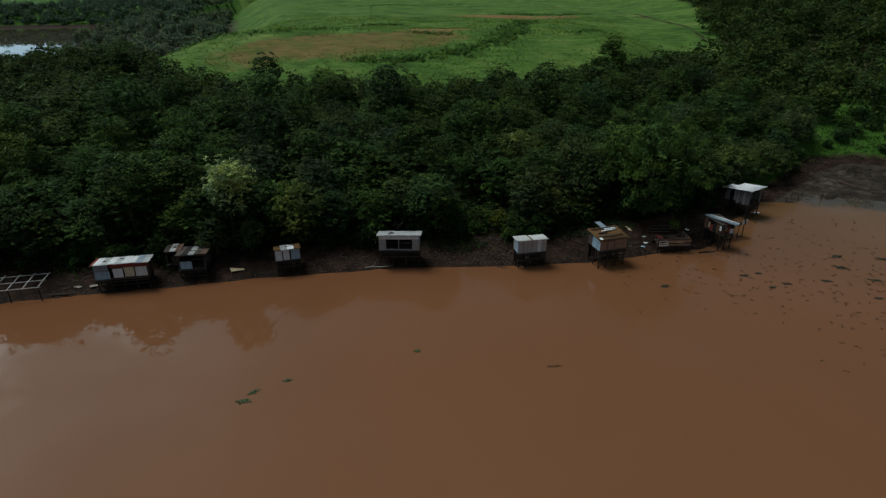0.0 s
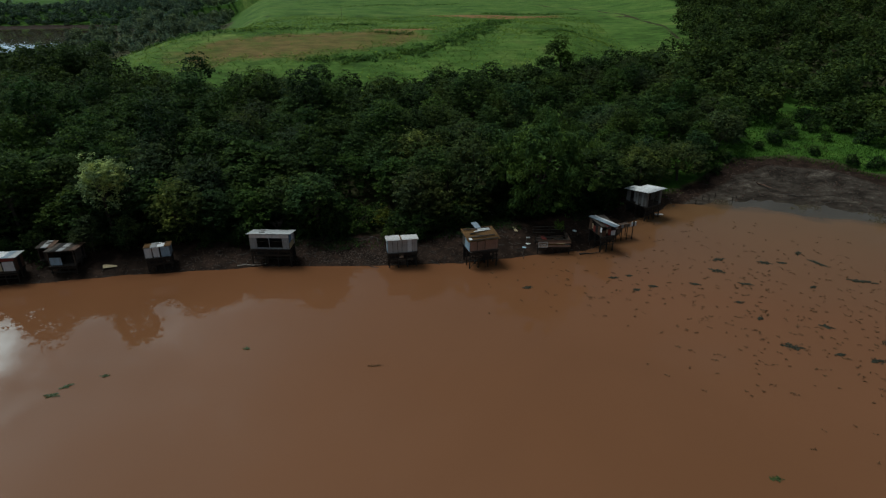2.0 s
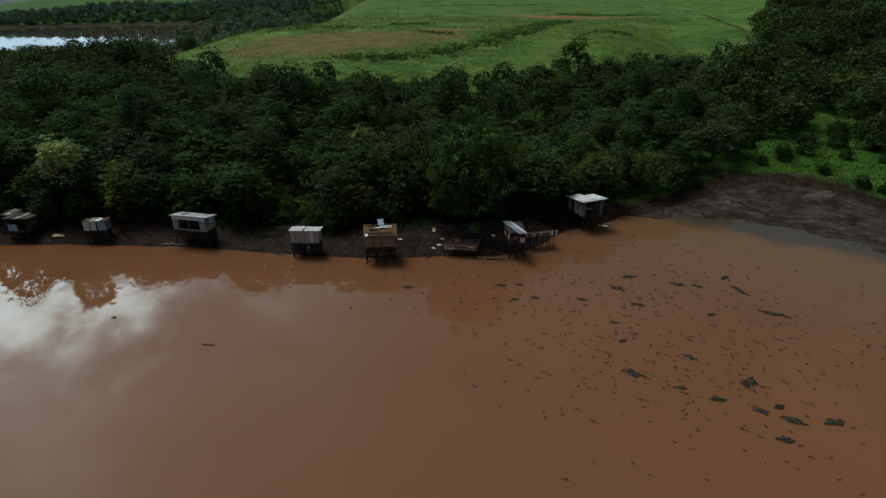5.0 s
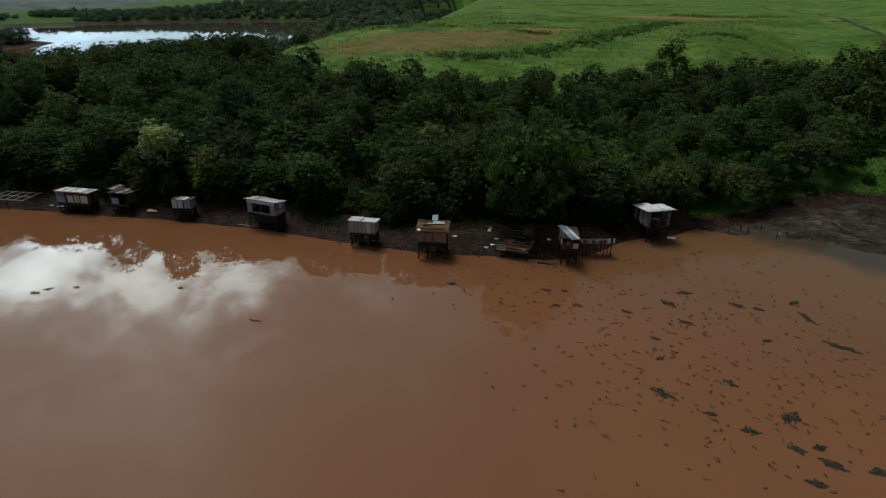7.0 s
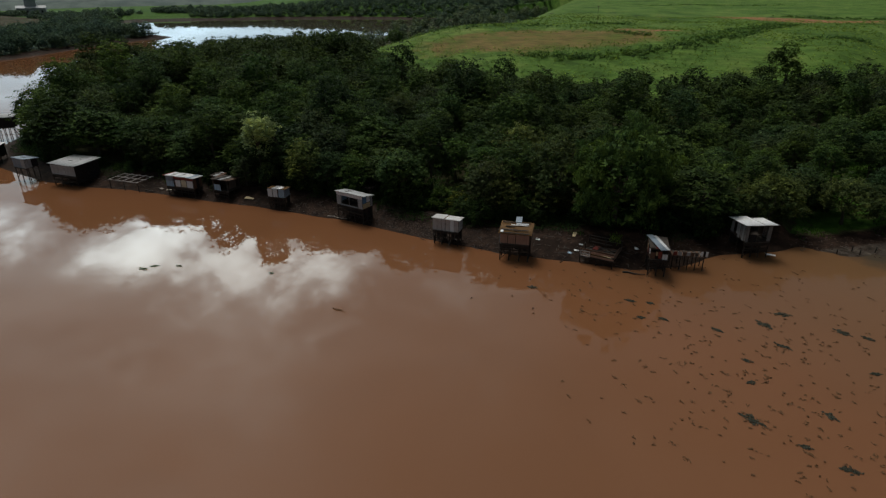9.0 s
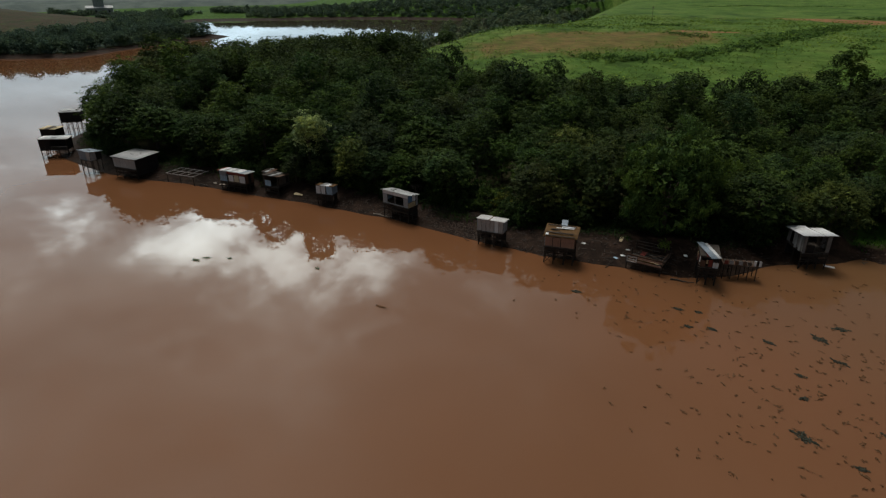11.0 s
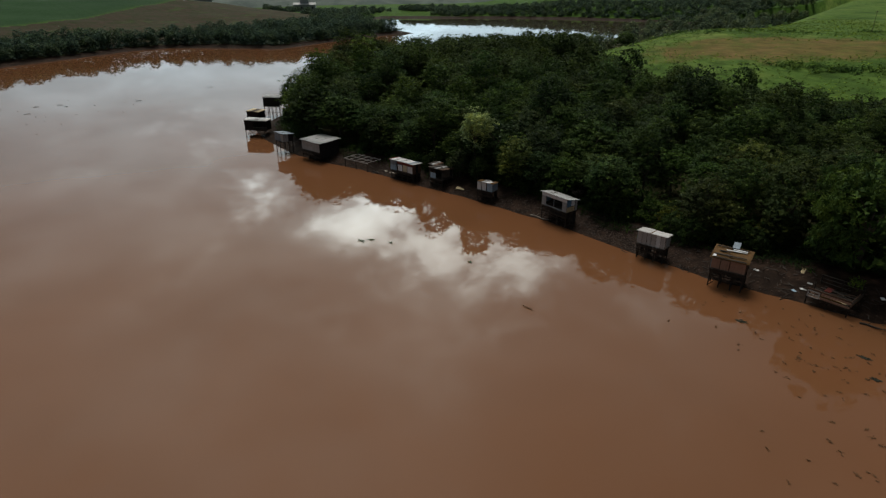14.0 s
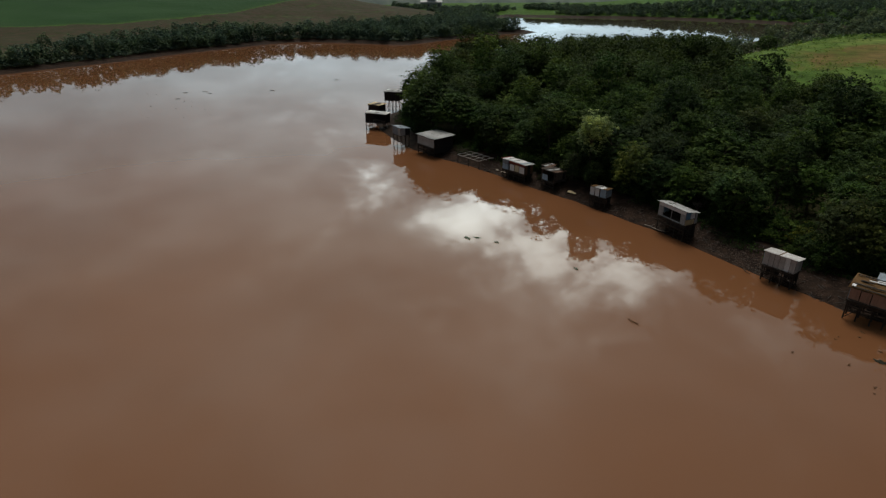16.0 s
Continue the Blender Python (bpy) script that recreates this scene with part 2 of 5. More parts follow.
# metres out from the mud of the bay, where the water clears and its grey bed shows
place = t.nodes.new("ShaderNodeSeparateXYZ")
t.links.new(t.nodes.new("ShaderNodeNewGeometry").outputs["Position"], place.inputs[0])
out = math_node(t, "SUBTRACT", math_node(t, "SUBTRACT", 108.3, math_node(t, "MULTIPLY", place.outputs["X"], 0.37)), math_node(t, "MULTIPLY", place.outputs["Y"], 0.93))
out = math_node(t, "ADD", out, math_node(t, "MULTIPLY", math_node(t, "SUBTRACT", world_noise(t, 0.16, 4.0, 0.6), 0.5), 7.0))
silt = mixed(t, ramp(t, math_node(t, "MULTIPLY", out, 0.025), [(0.05, 0.75), (0.9, 0.0)]), silt, (0.150, 0.089, 0.043))
silt = mixed(t, ramp(t, math_node(t, "MULTIPLY", out, 0.1), [(0.05, 0.95), (0.16, 0.6), (0.36, 0.0)]), silt, (0.062, 0.052, 0.038))
t.links.new(silt, b.inputs["Base Color"])
bump(t, b, world_noise(t, 0.9, 3.0, 0.5), 0.012, 0.1)

# ground: mud, forest floor, grass and crops mixed by the masks that the mesh carries
M_GROUND, b, t = material("ground", 0.9, 0.0, 0.05)


def mask(tree, name):
    a = tree.nodes.new("ShaderNodeAttribute")
    a.attribute_name = name
    return a.outputs["Fac"]


def ragged(tree, fac, scale, amount=0.5):
    """A mask whose edge is broken up by noise."""
    w = math_node(tree, "MULTIPLY", math_node(tree, "SUBTRACT", world_noise(tree, scale, 5.0, 0.65), 0.5), amount * 2)
    return ramp(tree, math_node(tree, "ADD", fac, w), [(0.42, 0.0), (0.58, 1.0)])


fine = world_noise(t, 1.6, 6.0, 0.7)
floor_c = ramp(t, fine, [(0.3, (0.030, 0.026, 0.017)), (0.55, (0.054, 0.056, 0.025)), (0.75, (0.070, 0.088, 0.032))])
mud_c = ramp(t, world_noise(t, 0.7, 6.0, 0.7), [(0.3, (0.0100, 0.0062, 0.0050)), (0.49, (0.0220, 0.0140, 0.0102)), (0.65, (0.0430, 0.0260, 0.0185)), (0.80, (0.0800, 0.0550, 0.0400))])
grass_c = ramp(t, world_noise(t, 0.3, 7.0, 0.7), [(0.3, (0.021, 0.048, 0.009)), (0.52, (0.045, 0.105, 0.015)), (0.72, (0.090, 0.155, 0.029))])
crop_c = ramp(t, world_noise(t, 0.05, 8.0, 0.72), [(0.36, (0.041, 0.083, 0.017)), (0.48, (0.067, 0.129, 0.025)), (0.58, (0.095, 0.158, 0.034)), (0.68, (0.138, 0.184, 0.048))])
dry_c = ramp(t, world_noise(t, 0.12, 5.0, 0.7), [(0.35, (0.086, 0.107, 0.024)), (0.5, (0.133, 0.112, 0.036)), (0.7, (0.176, 0.120, 0.050))])
soil_c = ramp(t, world_noise(t, 0.15, 5.0, 0.7), [(0.35, (0.026, 0.038, 0.013)), (0.6, (0.056, 0.040, 0.026))])
red_c = ramp(t, world_noise(t, 0.2, 5.0, 0.7), [(0.35, (0.14, 0.12, 0.045)), (0.6, (0.30, 0.13, 0.07))])
lay = t.nodes.new("ShaderNodeMapping")
lay.inputs["Scale"].default_value = (0.16, 0.42, 0.3)
lay.inputs["Rotation"].default_value = (0, 0, radians(-9))
t.links.new(t.nodes.new("ShaderNodeNewGeometry").outputs["Position"], lay.inputs[0])
rows_n = t.nodes.new("ShaderNodeTexNoise")
rows_n.inputs["Scale"].default_value, rows_n.inputs["Detail"].default_value, rows_n.inputs["Roughness"].default_value = 1.0, 8.0, 0.7
t.links.new(lay.outputs[0], rows_n.inputs["Vector"])
crop_c = mixed(t, 1.0, crop_c, ramp(t, rows_n.outputs["Fac"], [(0.34, 0.62), (0.5, 1.0), (0.68, 1.35)]), "MULTIPLY")
dry_c = mixed(t, 1.0, dry_c, ramp(t, rows_n.outputs["Fac"], [(0.34, 0.65), (0.5, 1.0), (0.68, 1.25)]), "MULTIPLY")
c = mixed(t, ragged(t, mask(t, "grass"), 0.35), floor_c, grass_c)
c = mixed(t, ragged(t, mask(t, "crop"), 0.08, 0.3), c, crop_c)
c = mixed(t, ragged(t, mask(t, "dry"), 0.06, 0.45), c, dry_c)
c = mixed(t, mask(t, "farm"), c, ramp(t, world_noise(t, 0.01, 6.0, 0.6), [(0.35, (0.014, 0.046, 0.014)), (0.65, (0.026, 0.068, 0.022))]))
c = mixed(t, ragged(t, mask(t, "soil"), 0.05, 0.3), c, soil_c)
c = mixed(t, ragged(t, mask(t, "red"), 0.08, 0.45), c, red_c)
c = mixed(t, ragged(t, mask(t, "mud"), 0.5, 0.45), c, mud_c)
flat_map = t.nodes.new("ShaderNodeMapping")
flat_map.inputs["Scale"].default_value = (0.30, 0.42, 0.4)
t.links.new(t.nodes.new("ShaderNodeNewGeometry").outputs["Position"], flat_map.inputs[0])
ridge = t.nodes.new("ShaderNodeTexNoise")
ridge.inputs["Scale"].default_value, ridge.inputs["Detail"].default_value, ridge.inputs["Roughness"].default_value, ridge.inputs["Distortion"].default_value = 1.0, 12.0, 0.80, 0.3
t.links.new(flat_map.outputs[0], ridge.inputs["Vector"])
flat_c = ramp(t, ridge.outputs["Fac"], [(0.34, (0.0115, 0.0085, 0.0064)), (0.45, (0.0240, 0.0190, 0.0150)), (0.56, (0.0570, 0.0470, 0.0375)), (0.66, (0.1400, 0.1200, 0.1000))])
c = mixed(t, ragged(t, mask(t, "flat"), 0.3, 0.3), c, flat_c)
t.links.new(c, b.inputs["Base Color"])
bump(t, b, fine, 0.6, 0.15)
wet = ramp(t, mask(t, "mud"), [(0.3, 0.9), (1.0, 0.72)])
t.links.new(wet, b.inputs["Roughness"])


# ---- ground and water ----
# outline of the water: near shore from east to west, the point, the far lake, the far bank
SHORE = [(284, 0), (162, 43), (105, 67.5), (77, 87.1), (67.5, 93.8), (60.8, 94.8), (52.7, 94.2), (44.6, 91.1), (37.1, 85.1), (34.4, 79.4),
         (29.7, 75.1), (24.3, 74), (18.9, 72.4), (13.5, 71), (6.8, 70.1), (-4.1, 69.5), (-10.8, 69.3), (-17.6, 67.9), (-27, 66.4), (-35.1, 64.3),
         (-43.2, 62.6), (-51.3, 60.8), (-59.4, 57.8), (-67.5, 55.8), (-77, 55.4), (-86.4, 55.8), (-93, 56.9), (-100, 61), (-108, 70), (-118, 85)]
POINT = [(-131, 103), (-145, 122), (-155, 142), (-156, 165), (-161, 202), (-182, 270), (-212, 351), (-222, 420), (-236, 480), (-262, 506), (-318, 512),
         (-372, 490), (-420, 456), (-458, 410), (-490, 378), (-505, 346), (-468, 306), (-396, 268)]
BANK = [(-347, 253), (-320, 259), (-316, 234), (-306, 205), (-287, 166), (-273, 139), (-298, 115), (-313, 94), (-311, 76), (-291, 47), (-274, 20), (-254, -3),
        (-242, -24), (-230, -42), (-202, -108), (-216, -405), (405, -405)]
WATER = np.array(SHORE + POINT + BANK, float)
# western rim of the crop field's plateau: x for each y
FIELD_Y, FIELD_X = [150, 190, 240, 290, 450, 730, 1000], [-125, -115, -105, -115, -165, -250, -280]


def smooth(v):
    v = np.clip(v, 0, 1)
    return v * v * (3 - 2 * v)


def from_water(x, y):
    """Metres from the water's edge: plus on land, minus in the water."""
    x, y = np.asarray(x, float), np.asarray(y, float)
    if x.size > 20000:
        half = len(x) // 2
        return np.concatenate([from_water(x[:half], y[:half]), from_water(x[half:], y[half:])])
    px, py = x[..., None], y[..., None]
    ax, ay = WATER.T
    bx, by = np.roll(WATER, -1, 0).T
    dx, dy = bx - ax, by - ay
    s = np.clip(((px - ax) * dx + (py - ay) * dy) / (dx * dx + dy * dy), 0, 1)
    best = np.sqrt(np.min((px - ax - s * dx) ** 2 + (py - ay - s * dy) ** 2, -1))
    cross = ((ay > py) != (by > py)) & (px < dx * (py - ay) / np.where(dy == 0, 1e-9, dy) + ax)
    return np.where(cross.sum(-1) % 2 == 1, -best, best)


def waves(x, y):
    """Gentle unevenness of the land, in metres."""
    return 0.5 * np.sin(x * 0.11 + 1.3 * np.sin(y * 0.07)) + 0.5 * np.sin(y * 0.13 + 1.1 * np.sin(x * 0.05)) + 0.25 * np.sin(x * 0.43 + y * 0.31) * np.sin(y * 0.37)


def height(x, y, d=None):
    """Ground height over the water level."""
    x, y = np.asarray(x, float), np.asarray(y, float)
    d = from_water(x, y) if d is None else d
    under = np.maximum(d * 0.16, -2.5)
    east = smooth((x - 38) / 12) * (y < 140)
    bank = np.where(east > 0.5, 0.05 * d, 0.34 * d)
    land = np.minimum(bank, 1.5) + 2.0 * smooth((d - 6) / 30)
    north = smooth((y - 112) / 96) * smooth((x - np.interp(y, FIELD_Y, FIELD_X)) / 45)
    valley = 1 - 0.72 * smooth((x - 42) / 30) * (1 - smooth((y - 150) / 170))
    land = land + 14.5 * north * valley
    land = land + 13.0 * smooth((x - 75) / 130) * smooth((y - 120) / 160)
    west = smooth((-330 - x) / 260) * (1 - smooth((y - 150) / 160))
    land = land + 16 * west + 9 * smooth((y - 480) / 500) * smooth((-100 - x) / 150)
    away = np.degrees(np.arctan2(-(x - 44), y - 8))
    land = land + np.interp(away, [28, 38, 43, 49, 66], [10.0, 8.0, 5.5, 1.0, 0.0]) * smooth((d - 4) / 45) * (np.hypot(x - 44, y - 8) > 520) * (x < -200)
    far = np.hypot(x - 44, y - 8)
    land = land - 0.034 * np.maximum(far - 780, 0) * smooth((away - 42) / 8)
    land = land + east * np.clip(1 - d / 30, 0, 1) * 0.07 * (np.sin(x * 0.8 + 1.6 * np.sin(y * 0.45)) + np.sin(y * 0.9 + x * 0.33) + 0.6 * np.sin(x * 2.1 - y * 1.4))
    land = land + east * smooth((d - 8) / 8) * 0.35 * (1 + np.sin(x * 0.42 + 1.3 * np.sin(y * 0.3)) * np.sin(y * 0.5 - x * 0.17))
    rough = waves(x, y) * np.clip(d / 14, 0, 1) * 0.5 + 0.05 * np.sin(x * 2.1 + y * 1.3) * np.sin(y * 2.3 - x * 0.7) * np.clip(d, 0, 1)
    return np.where(d < 0, under, land + rough)


def steps(lo, mid_lo, fine_lo, fine_hi, mid_hi, hi, fine_step, mid_step, grow=1.13):
    """Grid lines: fine in the middle, coarser round it, ever wider beyond."""
    lines = list(np.arange(mid_lo, fine_lo, mid_step)) + list(np.arange(fine_lo, fine_hi, fine_step)) + list(np.arange(fine_hi, mid_hi, mid_step))
    up, s = [lines[-1] + mid_step], mid_step
    while up[-1] < hi:
        s *= grow
        up.append(up[-1] + s)
    down, s = [lines[0] - mid_step], mid_step
    while down[-1] > lo:
        s *= grow
        down.append(down[-1] - s)
    return np.array(down[::-1] + lines + up)


def mesh_from(name, verts, faces, mats, smooth_shade=False):
    """A mesh from arrays; faces: an array of triangles or quads."""
    me = bpy.data.meshes.new(name)
    verts, faces = np.asarray(verts, np.float32), np.asarray(faces, np.int32)
    me.vertices.add(len(verts))
    me.vertices.foreach_set("co", verts.ravel())
    k = faces.shape[1]
    total = np.full(len(faces), k, np.int32)
    loops = faces.ravel()
    if k == 4:   # a quad whose last corner repeats its first is a triangle
        three = faces[:, 3] == faces[:, 0]
        total[three] = 3
        keep = np.ones(faces.shape, bool)
        keep[three, 3] = False
        loops = faces[keep]
    me.loops.add(len(loops))
    me.loops.foreach_set("vertex_index", loops)
    me.polygons.add(len(faces))
    me.polygons.foreach_set("loop_start", np.concatenate([[0], np.cumsum(total)[:-1]]).astype(np.int32))
    me.polygons.foreach_set("loop_total", total)
    if smooth_shade:
        me.polygons.foreach_set("use_smooth", np.ones(len(faces), bool))
    for m in mats if isinstance(mats, (list, tuple)) else [mats]:
        me.materials.append(m)
    me.update(calc_edges=True)
    return me


def ellipse(x, y, cx, cy, rx, ry, turn=0.0):
    a = radians(turn)
    u, v = (x - cx) * math.cos(a) + (y - cy) * math.sin(a), -(x - cx) * math.sin(a) + (y - cy) * math.cos(a)
    return 1 - np.hypot(u / rx, v / ry) * 0.5


def wooded_north(x):
    """How far north the wood on the near land reaches, by x."""
    return np.interp(x, [-160, -110, -80, -68, -45, -20, 5, 17, 30, 45, 57, 76, 88, 99, 110, 140, 200], [215, 190, 160, 148, 144, 144, 147, 149, 153, 160, 170, 193, 213, 246, 284, 400, 520])


xs = steps(-2600, -530, -122, 96, 100, 1500, 1.4, 4.6)
ys = steps(-420, -60, 48, 132, 540, 3000, 1.4, 4.6)
gx, gy = np.meshgrid(xs, ys)
gd = from_water(gx, gy)
gz = height(gx, gy, gd)
nx, ny = len(xs), len(ys)
idx = np.arange(nx * ny).reshape(ny, nx)
quads = np.stack([idx[:-1, :-1], idx[:-1, 1:], idx[1:, 1:], idx[1:, :-1]], -1).reshape(-1, 4)
ground = tagged(new("ground", mesh_from("ground", np.stack([gx, gy, gz], -1).reshape(-1, 3), quads, M_GROUND, True)),
                "muddy lake shore rising to wooded land and green crop fields", "ground", kind="structure")
bay = smooth((gx - 38) / 8) * (gy < 160)
BAY_X, BAY_REACH = [46, 50, 55, 59, 63, 68, 77, 82, 86, 92], [3, 4.2, 7.5, 11, 14.5, 17, 18.4, 18, 16, 15]      # how far the mud of the bay reaches
mud_reach = np.interp(gx, [-120, -40, 10, 25, 36] + BAY_X, [3, 4, 5, 7.5, 6] + BAY_REACH)
near_side = smooth((gy - 50) / 6) * (gx > -135)
rim = gx - np.interp(gy, FIELD_Y, FIELD_X)


def along(points, width):
    """1 on a line of points, falling to 0 at that width on either side."""
    best = np.full(gx.shape, 1e9)
    for (ax, ay), (bx, by) in zip(points, points[1:]):
        s = np.clip(((gx - ax) * (bx - ax) + (gy - ay) * (by - ay)) / ((bx - ax) ** 2 + (by - ay) ** 2), 0, 1)
        best = np.minimum(best, np.hypot(gx - ax - s * (bx - ax), gy - ay - s * (by - ay)))
    return np.clip(1 - best / width, 0, 1)


ROAD = [(62, 470), (83, 384), (92, 297), (95, 262), (93, 238)]
TRACK = [(-16, 80), (-4, 80.5), (8, 81.5), (18, 85), (28, 90)]
RUTS = [(-110, 330), (-30, 300), (40, 330), (90, 300)]
farm_x = np.interp(gy, [-61, -3, 70, 161, 203], [-402, -409, -442, -545, -597])      # near edge of the far field
masks = {
    "farm": np.clip((farm_x - gx) / 6, 0, 1) * (gy < 480),
    "flat": np.clip(smooth((gx - 44) / 6) * (gy < 125) * np.clip((mud_reach - 0.5 - gd) / 4, 0, 1), 0, 1),
    "mud": np.clip(1.0 - (gd - mud_reach) / 4, 0, 1) * near_side + np.clip(1.0 - (gd - 4.5) / 3, 0, 1) * (1 - near_side),
    "grass": np.clip((gx > 46) * np.clip((gd - mud_reach - 1) / 4, 0, 1) * (gy < 165), 0, 1) + 0.42 * (gd > 3.5) * (gd < 13) * (gx < 46) + 0.9 * (gy > 470) * (gx < -150) + 0.95 * (gx < -355) * (gy < 480),
    "crop": np.clip((gy - wooded_north(gx) + 14) / 10, 0, 1) * (gx < 190) * np.clip(rim / 30, 0, 1),
    "dry": np.clip(ellipse(gx, gy, -34, 187.5, 37, 14, 24) * 1.0, 0, 1),
    "soil": np.clip(np.clip(0.62 + 0.5 * np.clip(1.2 - np.abs(gx - farm_x - 16) / 14, 0, 1), 0, 1) * (gx > farm_x) * (gx < -285) * (gd > 8) * (gy < 285) + 0.7 * along(ROAD, 3.0) + 0.75 * along(RUTS, 3.0) + along(TRACK, 1.6), 0, 1),
    "red": np.clip(np.maximum(ellipse(gx, gy, 28, 303, 27, 13, -6), ellipse(gx, gy, -8, 212, 11, 5, -12)) * 1.2, 0, 1) + 0.62 * np.clip(ellipse(gx, gy, -17.5, 71.3, 5.0, 2.8, 10), 0, 1),
}
for key, values in masks.items():
    ground.data.attributes.new(key, "FLOAT", "POINT").data.foreach_set("value", values.astype(np.float32).ravel())

water = tagged(new("water", mesh_from("water", [(-560, -420, 0), (420, -420, 0), (420, 520, 0), (-560, 520, 0)], [(0, 1, 2, 3)], M_WATER)),
               "still brown muddy lake water mirroring clouds", "water", kind="structure")


# ---- trees ----
def leaf_cloud(rng, centres, radii, per, size, droop=0.0, flat=0.7):
    """Leaves on little domes, each a pointed triangle: corner points and faces."""
    count = len(centres) * per
    c = np.repeat(centres, per, 0)
    r = np.repeat(radii, per)
    v = rng.normal(size=(count, 3))
    v /= np.linalg.norm(v, axis=1, keepdims=True)
    v[:, 2] = np.where(v[:, 2] < -0.2, -v[:, 2], v[:, 2])
    v *= rng.uniform(0.6, 1.12, (count, 1))
    at = c + v * r[:, None] * np.array([1, 1, flat])
    at[:, 2] -= droop * r * rng.random(count) * 2.2
    up = v * 0.75 + np.array([0, 0, 0.55]) + rng.normal(size=(count, 3)) * 0.24
    up /= np.linalg.norm(up, axis=1, keepdims=True)
    a = np.cross(up, rng.normal(size=(count, 3)))
    a /= np.linalg.norm(a, axis=1, keepdims=True)
    if droop:
        a = a * (1 - droop) + np.array([0, 0, -droop])
        a /= np.linalg.norm(a, axis=1, keepdims=True)
    b = np.cross(up, a)
    ln = size * rng.uniform(0.65, 1.4, (count, 1))
    wd = ln * rng.uniform(0.55, 0.9, (count, 1)) * (1 - 0.5 * droop)
    pts = np.stack([at - a * ln * 0.4 - b * wd * 0.5, at - a * ln * 0.4 + b * wd * 0.5, at + a * ln * 0.6 - up * ln * 0.15], 1).reshape(-1, 3)
    tri = np.arange(count * 3).reshape(-1, 3)
    return pts, np.column_stack([tri, tri[:, 0]])


def ball(count, low):
    """Evenly spread ways out of a centre, from that height up."""
    k = np.arange(count) + 0.5
    z = low + (1 - low) * k / count
    r, a = np.sqrt(1 - z * z), k * 2.39996
    return np.stack([r * np.cos(a), r * np.sin(a), z], 1)


def crown_points(rng, radius, tall, low, domes, clumps, per, size, droop=0.0, flat=0.55, loose=0.14):
    """A crown of a few leafy domes that grow into one another, from height low to tall: clumps of leaves over each dome,
    and small inner leaves under them. clumps: how many on a whole dome."""
    h = (tall - low) / 2
    ang = np.arange(domes) * 6.283 / max(1, domes - 1) + rng.uniform(0, 6.28) + rng.normal(size=domes) * 0.25
    away = radius * rng.uniform(0.40, 0.56, domes)
    size_r = radius * rng.uniform(0.46, 0.62, domes)
    away[0], size_r[0] = radius * 0.12, radius * 0.68
    rz = np.minimum(size_r * rng.uniform(0.85, 1.15, domes), h * 0.98)
    top = tall - (tall - low) * rng.uniform(0.10, 0.42, domes)
    top[0] = tall
    mid = np.stack([away * np.cos(ang), away * np.sin(ang), np.maximum(top - rz, low + 0.4 * rz)], 1)
    half = np.stack([size_r, size_r, rz], 1)
    if low + rz[0] < mid[0, 2] - 0.6 * rz[0]:       # a tall crown is filled below its top
        mid = np.concatenate([mid, [(0, 0, low + rz[0] * 0.8)]])
        half = np.concatenate([half, [(radius * 0.74, radius * 0.74, max(rz[0], (mid[0, 2] - low) * 0.6))]])
    cen, rad, inner = [], [], []
    for m, r in zip(mid, half):
        way = ball(clumps, -0.55)
        turn = rng.uniform(0, 6.28)
        way = np.stack([way[:, 0] * math.cos(turn) - way[:, 1] * math.sin(turn), way[:, 0] * math.sin(turn) + way[:, 1] * math.cos(turn), way[:, 2]], 1)
        way = way + rng.normal(size=way.shape) * (0.05 + 0.5 * loose)
        cen.append(m + way * r * rng.uniform(1 - 1.5 * loose, 1 + 1.1 * loose, (clumps, 1)))
        rad.append(np.full(clumps, r[0]) * 1.62 / math.sqrt(clumps) * rng.uniform(0.6, 1.4, clumps))
        inner.append(m + (ball(clumps * 9, -0.6) + rng.normal(size=(clumps * 9, 3)) * 0.10) * r * 0.74)
    cen, rad, inner = np.concatenate(cen), np.concatenate(rad), np.concatenate(inner)

    def outside(p, share):
        """Which points no dome swallows."""
        keep = np.ones(len(p), bool)
        for m, r in zip(mid, half):
            keep &= np.sum(((p - m) / r) ** 2, 1) > share
        return keep

    keep = outside(cen, 0.55) & (rng.random(len(cen)) < 0.94)
    cen, rad, inner = cen[keep], rad[keep], inner[outside(inner, 0.5)]
    pts, tri = leaf_cloud(rng, cen, rad, per, size, droop, flat)
    # inner leaves: broad dark-side layers that close the crown
    p2, t2 = leaf_cloud(rng, inner, np.full(len(inner), size * 0.5), 1, radius * 2.9 / math.sqrt(clumps * 9), 0.0, 0.5)
    return np.concatenate([pts, p2]), np.concatenate([tri, t2 + len(pts)])


def limb(bm, a, b, ra, rb, sides=6):
    """A tapered round piece from a to b."""
    a, b = Vector(a), Vector(b)
    q = (b - a).to_track_quat("Z", "Y")
    rings = []
    for p, r in ((a, ra), (b, rb)):
        rings.append([bm.verts.new(p + q @ Vector((r * math.cos(2 * math.pi * k / sides), r * math.sin(2 * math.pi * k / sides), 0))) for k in range(sides)])
    for k in range(sides):
        bm.faces.new((rings[0][k], rings[0][(k + 1) % sides], rings[1][(k + 1) % sides], rings[1][k]))
    bm.faces.new(rings[1])
    bm.faces.new(rings[0][::-1])


def part(name, bm, mat, parent, label=""):
    """Links a bmesh as one mesh under a thing or a part."""
    me = bpy.data.meshes.new(name)
    bm.to_mesh(me)
    bm.free()
    me.materials.append(mat)
    ob = new(name, me)
    ob.parent = parent
    if label:
        ob["label"] = label
    return ob


